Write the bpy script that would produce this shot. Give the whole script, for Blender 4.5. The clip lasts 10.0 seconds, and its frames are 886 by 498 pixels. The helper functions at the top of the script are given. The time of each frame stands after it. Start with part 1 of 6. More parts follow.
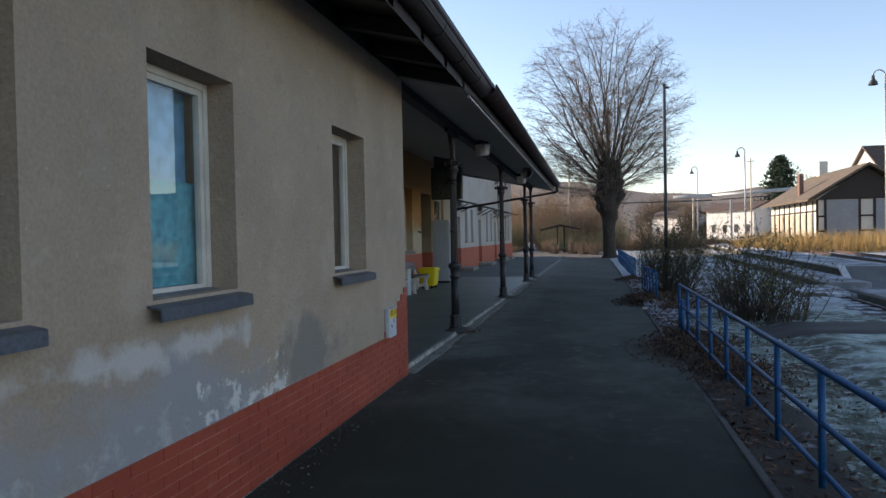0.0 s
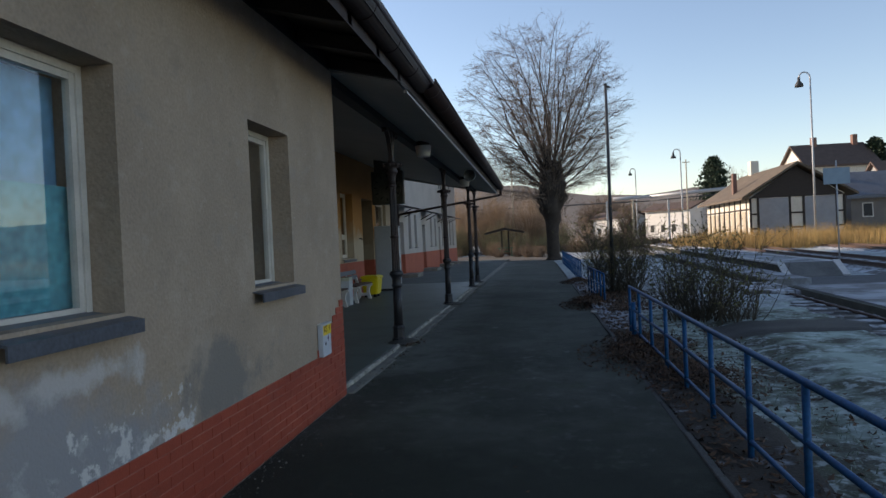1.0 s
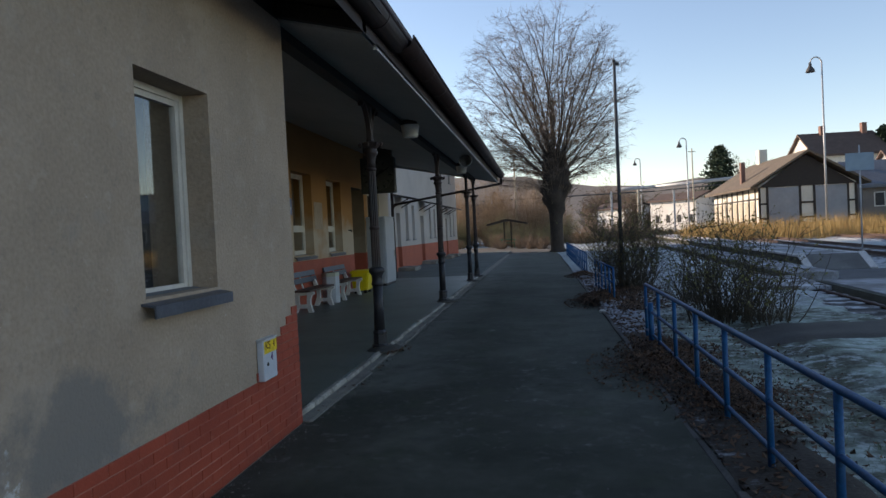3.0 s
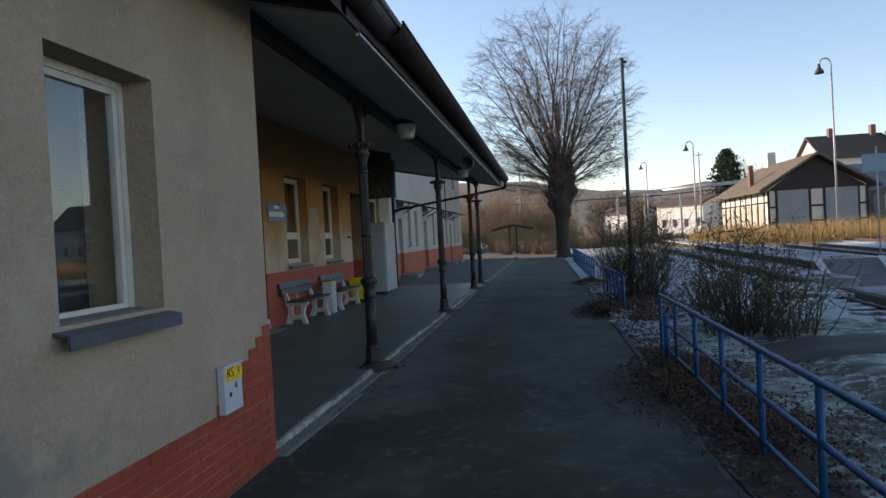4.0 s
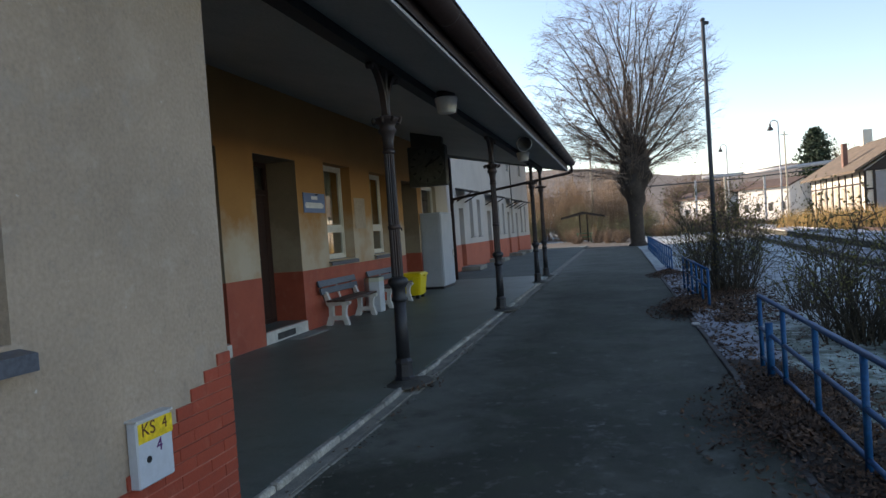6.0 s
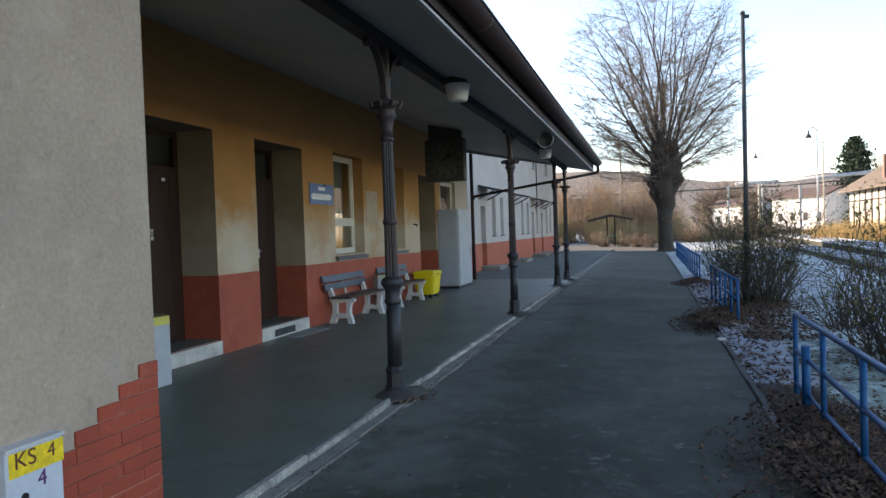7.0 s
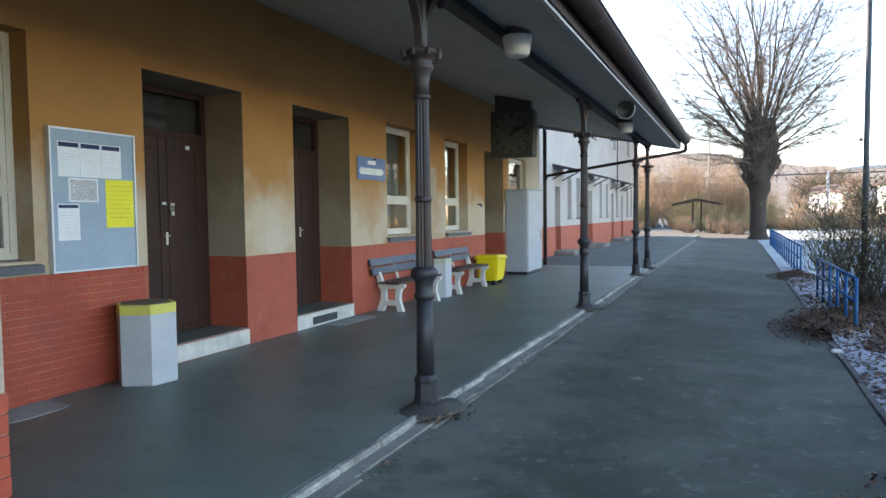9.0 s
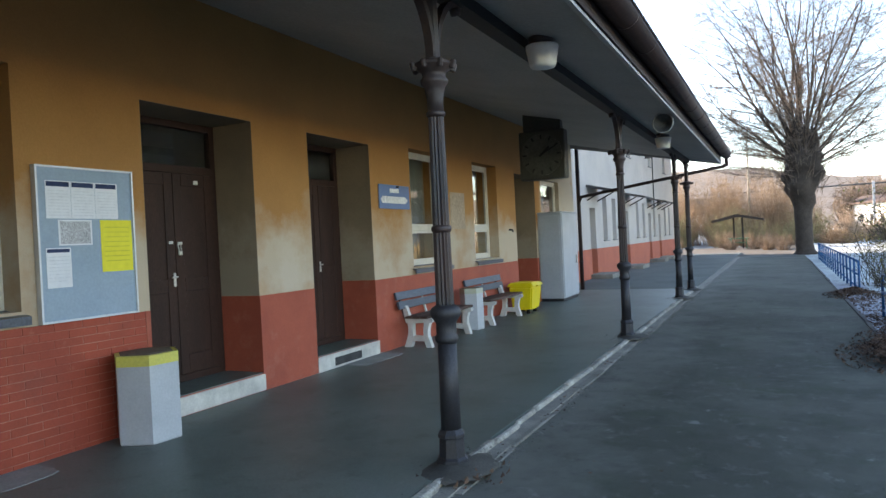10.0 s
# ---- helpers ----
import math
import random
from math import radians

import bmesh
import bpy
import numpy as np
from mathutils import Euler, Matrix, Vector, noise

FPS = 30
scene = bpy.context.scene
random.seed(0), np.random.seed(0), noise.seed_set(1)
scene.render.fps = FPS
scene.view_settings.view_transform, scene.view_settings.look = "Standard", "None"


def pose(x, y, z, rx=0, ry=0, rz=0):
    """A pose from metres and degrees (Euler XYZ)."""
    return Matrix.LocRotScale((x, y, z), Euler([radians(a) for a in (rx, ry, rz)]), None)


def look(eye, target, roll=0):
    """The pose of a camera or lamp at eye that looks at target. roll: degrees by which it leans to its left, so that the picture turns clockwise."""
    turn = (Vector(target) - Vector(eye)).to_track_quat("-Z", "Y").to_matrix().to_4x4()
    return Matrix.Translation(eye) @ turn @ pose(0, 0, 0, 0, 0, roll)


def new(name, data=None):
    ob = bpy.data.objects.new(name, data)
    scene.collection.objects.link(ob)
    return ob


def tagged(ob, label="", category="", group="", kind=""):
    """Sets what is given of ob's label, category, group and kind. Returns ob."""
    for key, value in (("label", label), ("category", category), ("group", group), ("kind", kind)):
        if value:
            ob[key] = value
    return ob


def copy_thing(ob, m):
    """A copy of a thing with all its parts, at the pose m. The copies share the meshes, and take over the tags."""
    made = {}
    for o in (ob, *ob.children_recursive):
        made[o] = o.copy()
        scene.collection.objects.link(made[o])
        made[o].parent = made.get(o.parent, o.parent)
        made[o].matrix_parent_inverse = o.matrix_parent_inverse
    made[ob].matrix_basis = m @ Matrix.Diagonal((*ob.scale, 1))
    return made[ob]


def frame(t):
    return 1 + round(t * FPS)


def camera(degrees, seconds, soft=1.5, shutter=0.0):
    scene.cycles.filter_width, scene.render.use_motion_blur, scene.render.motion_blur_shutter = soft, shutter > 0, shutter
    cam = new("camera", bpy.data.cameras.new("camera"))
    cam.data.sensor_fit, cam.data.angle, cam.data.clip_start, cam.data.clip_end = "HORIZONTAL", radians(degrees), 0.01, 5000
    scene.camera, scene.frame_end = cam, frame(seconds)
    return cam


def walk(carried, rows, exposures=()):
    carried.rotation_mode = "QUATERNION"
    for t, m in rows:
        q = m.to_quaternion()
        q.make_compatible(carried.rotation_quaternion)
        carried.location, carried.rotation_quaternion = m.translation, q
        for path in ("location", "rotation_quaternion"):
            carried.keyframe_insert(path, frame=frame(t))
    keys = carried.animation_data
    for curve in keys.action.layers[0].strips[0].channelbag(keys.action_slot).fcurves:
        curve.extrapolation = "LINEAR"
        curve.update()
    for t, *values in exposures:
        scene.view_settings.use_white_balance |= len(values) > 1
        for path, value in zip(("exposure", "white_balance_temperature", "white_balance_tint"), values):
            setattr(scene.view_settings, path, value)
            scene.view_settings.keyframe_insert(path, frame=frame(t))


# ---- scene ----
cam = camera(65.9, 10.0)
PATH = [
    (0, (0.081, -0.025, 1.542), (-0.349, 1.928, 1.51), -1.2),
    (0.5, (0.076, 0.262, 1.534), (-0.278, 2.23, 1.491), -0.7),
    (1, (0.02, 0.588, 1.544), (-0.252, 2.57, 1.523), -2.6),
    (1.5, (0.063, 0.971, 1.519), (-0.183, 2.955, 1.464), -2.9),
    (2, (0.112, 1.263, 1.528), (-0.191, 3.239, 1.467), -0.6),
    (2.5, (0.066, 1.679, 1.544), (-0.177, 3.664, 1.515), -0.8),
    (3, (0.043, 1.997, 1.535), (-0.24, 3.976, 1.49), -2.8),
    (4.5, (0.068, 3.076, 1.566), (-0.249, 5.05, 1.544), -3.3),
    (5, (0.113, 3.464, 1.575), (-0.326, 5.414, 1.522), -2.9),
    (6.5, (0.127, 4.494, 1.547), (-0.391, 6.426, 1.505), -3.7),
    (7, (0.199, 4.852, 1.544), (-0.379, 6.766, 1.495), -1.9),
    (7.5, (0.142, 5.211, 1.519), (-0.419, 7.129, 1.436), -2.0),
    (8, (0.13, 5.492, 1.532), (-0.453, 7.403, 1.452), -2.6),
    (8.5, (0.157, 5.807, 1.556), (-0.621, 7.648, 1.49), -1.7),
    (9, (0.084, 6.101, 1.534), (-0.706, 7.935, 1.434), -0.7),
    (9.5, (-0.05, 6.41, 1.576), (-0.851, 8.241, 1.493), -2.4),
    (10, (-0.083, 6.713, 1.567), (-0.965, 8.508, 1.546), -2.8),
]
EXPOSURES = [(0, 0.85, 6900, 19), (0.5, 0.8, 6900, 19), (1, 0.5, 6900, 18), (1.5, 0.5, 6900, 18), (2, 0.8, 6900, 19), (2.5, 0.85, 6900, 19), (3, 0.6, 6900, 18), (4.5, 0.8, 6850, 18), (5, 0.95, 6900, 18), (6.5, 1.26, 7000, 18), (7, 1.7, 7050, 18), (7.5, 1.75, 7100, 18), (8, 2.0, 7100, 18), (8.5, 2.12, 7100, 17), (9, 2.58, 7050, 17), (9.5, 2.4, 7100, 17), (10, 2.34, 7150, 17)]
walk(cam, [(t, look(eye, target, roll)) for t, eye, target, roll in PATH], EXPOSURES)

# ---- light ----
SUN_AZ, SUN_EL = -67.0, 17.0      # degrees from +y towards +x, and above the horizon
world = bpy.data.worlds.new("world")
scene.world = world
world.use_nodes = True
wn = world.node_tree.nodes
sky = wn.new("ShaderNodeTexSky")
sky.sky_type = "NISHITA"
sky.sun_disc = False
sky.sun_elevation, sky.sun_rotation = radians(SUN_EL), radians(SUN_AZ)
sky.altitude, sky.air_density, sky.dust_density, sky.ozone_density = 400, 1.0, 0.3, 1.4
wn["Background"].inputs["Strength"].default_value = 0.15
world.node_tree.links.new(sky.outputs["Color"], wn["Background"].inputs["Color"])
sun = new("sun", bpy.data.lights.new("sun", "SUN"))
sun.data.energy, sun.data.angle, sun.data.color = 5.0, radians(0.5), (1.0, 0.86, 0.69)
sa, se = radians(SUN_AZ), radians(SUN_EL)
sun_from = Vector((math.sin(sa) * math.cos(se), math.cos(sa) * math.cos(se), math.sin(se)))
sun.rotation_euler = sun_from.to_track_quat("Z", "Y").to_euler()

# ---- materials ----
def mat(name, c1, c2=None, big=1.5, fine=40.0, rough=0.8, bump=0.15, metal=0.0, grain=0.25, spec=0.4, rand=0.0, island=0.0, stretch=(1, 1, 1)):
    """Two scales of noise in the colour, fine relief, and a change from piece to piece."""
    m = bpy.data.materials.new(name)
    m.use_nodes = True
    nt = m.node_tree
    n, link = nt.nodes, nt.links.new
    b = n["Principled BSDF"]
    b.inputs["Roughness"].default_value, b.inputs["Metallic"].default_value = rough, metal
    b.inputs["Specular IOR Level"].default_value = spec
    c2 = c2 or tuple(v * 0.7 for v in c1)
    geo = n.new("ShaderNodeNewGeometry")
    vm = n.new("ShaderNodeVectorMath")
    vm.operation = "MULTIPLY"
    vm.inputs[1].default_value = stretch
    link(geo.outputs["Position"], vm.inputs[0])
    na = n.new("ShaderNodeTexNoise")
    na.inputs["Scale"].default_value, na.inputs["Detail"].default_value, na.inputs["Roughness"].default_value = big, 6, 0.62
    nb = n.new("ShaderNodeTexNoise")
    nb.inputs["Scale"].default_value, nb.inputs["Detail"].default_value = fine, 4
    for t in (na, nb):
        link(vm.outputs[0], t.inputs["Vector"])
    ra = n.new("ShaderNodeMapRange")
    ra.inputs[1].default_value, ra.inputs[2].default_value = 0.32, 0.68
    link(na.outputs["Fac"], ra.inputs[0])
    mix = n.new("ShaderNodeMix")
    mix.data_type = "RGBA"
    mix.inputs[6].default_value, mix.inputs[7].default_value = (*c1, 1), (*c2, 1)
    link(ra.outputs[0], mix.inputs[0])
    rb = n.new("ShaderNodeMapRange")
    rb.inputs[1].default_value, rb.inputs[2].default_value = 0.3, 0.7
    rb.inputs[3].default_value, rb.inputs[4].default_value = 1 - grain, 1 + grain
    link(nb.outputs["Fac"], rb.inputs[0])
    value = rb.outputs[0]
    for amount, kind, out in ((rand, "ShaderNodeObjectInfo", "Random"), (island, "ShaderNodeNewGeometry", "Random Per Island")):
        if amount:
            oi = n.new(kind)
            rr = n.new("ShaderNodeMapRange")
            rr.inputs[3].default_value, rr.inputs[4].default_value = 1 - amount, 1 + amount
            link(oi.outputs[out], rr.inputs[0])
            mu = n.new("ShaderNodeMath")
            mu.operation = "MULTIPLY"
            link(value, mu.inputs[0])
            link(rr.outputs[0], mu.inputs[1])
            value = mu.outputs[0]
    hs = n.new("ShaderNodeHueSaturation")
    link(mix.outputs[2], hs.inputs["Color"])
    link(value, hs.inputs["Value"])
    link(hs.outputs["Color"], b.inputs["Base Color"])
    if bump:
        bp = n.new("ShaderNodeBump")
        bp.inputs["Strength"].default_value, bp.inputs["Distance"].default_value = bump, 0.01
        link(nb.outputs["Fac"], bp.inputs["Height"])
        link(bp.outputs["Normal"], b.inputs["Normal"])
    return m


def blotch(m, colour, scale, low, high, zlo=None, zhi=None, ylo=None, yhi=None, xhi=None, soft=0.3, seed=0.0, amount=1.0):
    """Lays a ragged patch of colour (stain, wear, painted light) over a material, within a stretch of height and
    length.
    """
    nt = m.node_tree
    n, link = nt.nodes, nt.links.new
    b = n["Principled BSDF"]
    old = b.inputs["Base Color"].links[0].from_socket
    geo = n.new("ShaderNodeNewGeometry")
    no = n.new("ShaderNodeTexNoise")
    no.noise_dimensions = "4D"
    no.inputs["W"].default_value = seed
    no.inputs["Scale"].default_value, no.inputs["Detail"].default_value, no.inputs["Roughness"].default_value = scale, 7, 0.65
    link(geo.outputs["Position"], no.inputs["Vector"])
    sep = n.new("ShaderNodeSeparateXYZ")
    link(geo.outputs["Position"], sep.inputs[0])
    total = no.outputs["Fac"]

    def fade(axis, edge, sign):
        mr = n.new("ShaderNodeMapRange")
        mr.inputs[1].default_value, mr.inputs[2].default_value = edge - soft, edge + soft
        mr.inputs[3].default_value, mr.inputs[4].default_value = (-0.5, 0.0) if sign > 0 else (0.0, -0.5)
        link(sep.outputs[axis], mr.inputs[0])
        return mr.outputs[0]
    for axis, edge, sign in ((2, zlo, 1), (2, zhi, -1), (1, ylo, 1), (1, yhi, -1), (0, xhi, -1)):
        if edge is not None:
            add = n.new("ShaderNodeMath")
            add.operation = "ADD"
            link(total, add.inputs[0])
            link(fade(axis, edge, sign), add.inputs[1])
            total = add.outputs[0]
    mr = n.new("ShaderNodeMapRange")
    mr.inputs[1].default_value, mr.inputs[2].default_value, mr.inputs[4].default_value = low, high, amount
    link(total, mr.inputs[0])
    mix = n.new("ShaderNodeMix")
    mix.data_type = "RGBA"
    mix.inputs[7].default_value = (*colour, 1)
    link(mr.outputs[0], mix.inputs[0])
    link(old, mix.inputs[6])
    link(mix.outputs[2], b.inputs["Base Color"])
    return m


plaster_grey = mat("grey_plaster", (0.385, 0.30, 0.225), (0.31, 0.24, 0.18), big=1.1, fine=48, bump=0.75, rough=0.92, grain=0.11)
blotch(plaster_grey, (0.27, 0.215, 0.17), 5.0, 0.55, 0.66, seed=21.0, amount=0.45)
blotch(plaster_grey, (0.43, 0.35, 0.275), 2.3, 0.54, 0.66, seed=22.0, amount=0.5)
blotch(plaster_grey, (0.62, 0.58, 0.52), 24.0, 0.67, 0.71, seed=23.0, amount=0.6)
blotch(plaster_grey, (0.25, 0.205, 0.165), 13.0, 0.60, 0.66, seed=26.0, amount=0.5)
blotch(plaster_grey, (0.43, 0.355, 0.28), 9.0, 0.58, 0.66, seed=27.0, amount=0.5)
blotch(plaster_grey, (0.12, 0.10, 0.085), 19.0, 0.70, 0.74, seed=24.0, amount=0.6)
blotch(plaster_grey, (0.29, 0.285, 0.295), 1.6, 0.26, 0.46, zhi=1.0, yhi=4.3, soft=0.3, seed=2.0, amount=0.95)
blotch(plaster_grey, (0.44, 0.43, 0.42), 7.5, 0.50, 0.60, zhi=0.95, yhi=4.3, soft=0.3, seed=52.0, amount=0.6)
blotch(plaster_grey, (0.50, 0.48, 0.465), 2.4, 0.40, 0.52, zlo=0.86, zhi=1.16, yhi=4.0, soft=0.16, seed=5.0, amount=0.85)
blotch(plaster_grey, (0.58, 0.56, 0.54), 8.0, 0.52, 0.57, zhi=0.95, ylo=3.1, yhi=4.6, soft=0.2, seed=7.0)
blotch(plaster_grey, (0.20, 0.195, 0.20), 11.0, 0.60, 0.66, zhi=0.9, yhi=4.5, soft=0.3, seed=12.0, amount=0.6)
blotch(plaster_grey, (0.205, 0.185, 0.165), 1.7, 0.34, 0.45, zlo=0.4, zhi=1.12, ylo=4.0, yhi=5.9, soft=0.30, seed=3.3, amount=0.9)
blotch(plaster_grey, (0.31, 0.275, 0.24), 3.4, 0.56, 0.64, seed=15.0, amount=0.35)
plaster_ochre = mat("ochre_plaster", (0.41, 0.205, 0.066), (0.34, 0.165, 0.055), big=0.8, fine=70, bump=0.2, rough=0.9, grain=0.05)
# Beige below: faded paint, with the wall's dark-to-bright light falloff painted in.
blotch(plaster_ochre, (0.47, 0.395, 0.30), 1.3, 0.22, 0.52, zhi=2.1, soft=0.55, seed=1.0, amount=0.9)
blotch(plaster_ochre, (0.56, 0.50, 0.42), 2.0, 0.30, 0.52, zlo=1.0, zhi=1.95, ylo=12.7, yhi=13.35, soft=0.2, seed=4.0, amount=0.4)
blotch(plaster_ochre, (0.46, 0.40, 0.31), 1.3, 0.2, 0.45, ylo=22.4, soft=0.3, seed=6.0, amount=0.85)
brick_paint = mat("red_painted_brick", (0.36, 0.062, 0.030), (0.28, 0.046, 0.024), big=1.6, fine=70, rough=0.6, bump=0.2, grain=0.07, rand=0.06)
blotch(brick_paint, (0.46, 0.16, 0.10), 6.0, 0.58, 0.68, seed=91.0, amount=0.4)
blotch(brick_paint, (0.20, 0.05, 0.035), 2.2, 0.55, 0.68, seed=92.0, amount=0.5)
brick_wall_red = mat("red_wall_paint", (0.385, 0.085, 0.046), (0.30, 0.063, 0.037), big=2.0, fine=60, rough=0.65, bump=0.2, grain=0.06)
blotch(brick_wall_red, (0.42, 0.17, 0.115), 5.0, 0.54, 0.68, seed=9.0, amount=0.3)
blotch(brick_wall_red, (0.20, 0.06, 0.045), 1.6, 0.52, 0.66, zhi=0.35, soft=0.2, seed=19.0, amount=0.5)
mortar = mat("pink_mortar", (0.48, 0.225, 0.165), (0.31, 0.066, 0.036), big=1.6, fine=90, rough=0.9)
asphalt = mat("asphalt", (0.059, 0.061, 0.047), (0.032, 0.035, 0.027), big=0.7, fine=160, rough=0.85, bump=0.6, grain=0.45, spec=0.25)
# Far stretch painted paler: brightness along the path put into the asphalt colour.
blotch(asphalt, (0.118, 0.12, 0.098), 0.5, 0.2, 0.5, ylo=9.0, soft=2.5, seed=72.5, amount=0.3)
blotch(asphalt, (0.102, 0.106, 0.084), 0.7, 0.46, 0.60, seed=1.5, amount=0.8)
blotch(asphalt, (0.052, 0.06, 0.044), 0.9, 0.50, 0.64, seed=31.5, amount=0.6)
blotch(asphalt, (0.072, 0.076, 0.06), 1.7, 0.56, 0.66, seed=33.5, amount=0.5)
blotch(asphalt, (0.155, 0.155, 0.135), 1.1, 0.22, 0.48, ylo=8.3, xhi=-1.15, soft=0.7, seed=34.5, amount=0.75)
blotch(asphalt, (0.05, 0.066, 0.036), 2.4, 0.52, 0.66, seed=35.5, amount=0.45)
blotch(asphalt, (0.14, 0.145, 0.125), 0.16, 0.45, 0.6, ylo=22.0, soft=4.0, seed=36.5, amount=0.6)
blotch(asphalt, (0.03, 0.032, 0.028), 2.6, 0.55, 0.68, seed=3.5, amount=0.5)
blotch(asphalt, (0.12, 0.122, 0.105), 9.0, 0.56, 0.63, seed=8.5, amount=0.6)
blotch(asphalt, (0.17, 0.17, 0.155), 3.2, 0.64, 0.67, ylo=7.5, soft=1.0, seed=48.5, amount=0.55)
blotch(asphalt, (0.02, 0.02, 0.018), 14.0, 0.62, 0.67, seed=38.5, amount=0.6)
blotch(asphalt, (0.25, 0.25, 0.23), 30.0, 0.70, 0.73, seed=39.5, amount=0.7)
blotch(asphalt, (0.21, 0.21, 0.195), 4.5, 0.63, 0.69, seed=6.5, amount=0.7)
# Near stretch darkened: its lower brightness is painted into the asphalt colour.
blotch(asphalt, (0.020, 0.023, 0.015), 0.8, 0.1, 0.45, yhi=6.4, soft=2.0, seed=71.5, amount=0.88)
concrete_floor = mat("smooth_grey_concrete", (0.130, 0.162, 0.144), (0.094, 0.120, 0.106), big=0.7, fine=110, rough=0.44, bump=0.14, grain=0.22, spec=0.45)
blotch(concrete_floor, (0.07, 0.085, 0.072), 1.1, 0.50, 0.66, seed=41.5, amount=0.6)
blotch(concrete_floor, (0.05, 0.062, 0.05), 5.0, 0.56, 0.68, seed=42.5, amount=0.55)
blotch(concrete_floor, (0.17, 0.16, 0.13), 2.1, 0.60, 0.72, seed=44.5, amount=0.4)
blotch(concrete_floor, (0.21, 0.22, 0.20), 13.0, 0.63, 0.68, seed=43.5, amount=0.5)
blotch(concrete_floor, (0.15, 0.155, 0.15), 1.7, 0.58, 0.70, seed=2.5, amount=0.6)
white_edge = mat("worn_white_paint", (0.41, 0.385, 0.33), (0.17, 0.16, 0.14), big=5, fine=60, rough=0.85, bump=0.5, grain=0.3, rand=0.2)
kerb_stone = mat("kerb_concrete", (0.255, 0.24, 0.205), (0.145, 0.137, 0.118), big=3, fine=80, rough=0.9, bump=0.5, rand=0.15)
soffit_paint = mat("dull_grey_soffit_paint", (0.40, 0.405, 0.385), (0.33, 0.335, 0.32), big=1.2, fine=30, rough=0.75, bump=0.1, grain=0.1)
dark_wood = mat("dark_stained_wood", (0.035, 0.026, 0.022), (0.022, 0.017, 0.015), big=3, fine=40, rough=0.7, stretch=(3, 1, 3))
door_wood = mat("dark_brown_door_paint", (0.044, 0.020, 0.014), (0.027, 0.014, 0.011), big=3, fine=50, rough=0.6, bump=0.12, spec=0.25, stretch=(2, 2, 0.4))
iron = mat("dark_iron_paint", (0.030, 0.030, 0.034), (0.020, 0.020, 0.024), big=5, fine=60, rough=0.5, bump=0.25, grain=0.25)
# Dark new paint below; the browner upper part has warm reflected light painted in.
blotch(iron, (0.052, 0.031, 0.027), 2.0, 0.36, 0.56, zlo=1.1, soft=0.2, seed=81.0, amount=0.85)
gutter_metal = mat("brown_gutter_sheet", (0.034, 0.02, 0.019), (0.024, 0.015, 0.014), big=3, fine=30, rough=0.6, bump=0.05, spec=0.25)
roof_sheet = mat("dark_roof_sheet", (0.07, 0.045, 0.04), big=2, fine=20, rough=0.6)
fascia_paint = mat("pale_edge_moulding", (0.42, 0.41, 0.40), (0.33, 0.32, 0.31), big=3, fine=40, rough=0.7)
cream_frame = mat("cream_window_paint", (0.62, 0.58, 0.50), (0.52, 0.48, 0.40), big=4, fine=60, rough=0.55, grain=0.1)
white_frame = mat("old_white_window_paint", (0.64, 0.61, 0.55), (0.52, 0.49, 0.44), big=5, fine=70, rough=0.6, grain=0.05, bump=0.05)
sill_sheet = mat("blue_grey_sill_sheet", (0.085, 0.095, 0.12), (0.06, 0.068, 0.085), big=4, fine=50, rough=0.4, bump=0.1)
white_step = mat("whitewashed_step", (0.60, 0.58, 0.53), (0.38, 0.37, 0.34), big=4, fine=60, rough=0.85, bump=0.1, grain=0.08)
# Near-black colour stands in for the lack of light behind windows and holes.
unlit_dark = mat("unlit_space_dark", (0.05, 0.05, 0.05), big=2, fine=10, bump=0)
room_wall = mat("pale_room", (0.30, 0.29, 0.27), big=2, fine=10, bump=0)
steel = mat("worn_steel", (0.55, 0.54, 0.52), (0.4, 0.39, 0.37), big=8, fine=80, rough=0.35, metal=1.0)


def glass_mat(name, tint=(0.92, 0.96, 0.97), rough=0.0):
    m = bpy.data.materials.new(name)
    m.use_nodes = True
    b = m.node_tree.nodes["Principled BSDF"]
    b.inputs["Base Color"].default_value = (*tint, 1)
    b.inputs["Transmission Weight"].default_value, b.inputs["Roughness"].default_value, b.inputs["IOR"].default_value = 1.0, rough, 1.5
    return m


glass = glass_mat("window_glass")
glass.node_tree.nodes["Principled BSDF"].inputs["IOR"].default_value = 1.65   # double glazing

# ---- shapes ----
def box(bm, x0, x1, y0, y1, z0, z1, bevel=0.0):
    m = Matrix.Translation(((x0 + x1) / 2, (y0 + y1) / 2, (z0 + z1) / 2)) @ Matrix.Diagonal((x1 - x0, y1 - y0, z1 - z0, 1))
    made = bmesh.ops.create_cube(bm, size=1, matrix=m)["verts"]
    if bevel:
        edges = {e for v in made for e in v.link_edges}
        bmesh.ops.bevel(bm, geom=list(edges), offset=bevel, segments=1, affect="EDGES")
    return bm


def tube(bm, a, b, r0, r1=None, n=8, cap=True):
    a, b = Vector(a), Vector(b)
    r1 = r0 if r1 is None else r1
    d = (b - a).normalized()
    u = d.orthogonal().normalized()
    w = d.cross(u)
    rings = []
    for p, r in ((a, r0), (b, r1)):
        rings.append([bm.verts.new(p + (u * math.cos(2 * math.pi * i / n) + w * math.sin(2 * math.pi * i / n)) * r) for i in range(n)])
    for i in range(n):
        f = bm.faces.new((rings[0][i], rings[0][(i + 1) % n], rings[1][(i + 1) % n], rings[1][i]))
        f.smooth = n > 6
    if cap:
        bm.faces.new(rings[0][::-1])
        bm.faces.new(rings[1])
    return bm


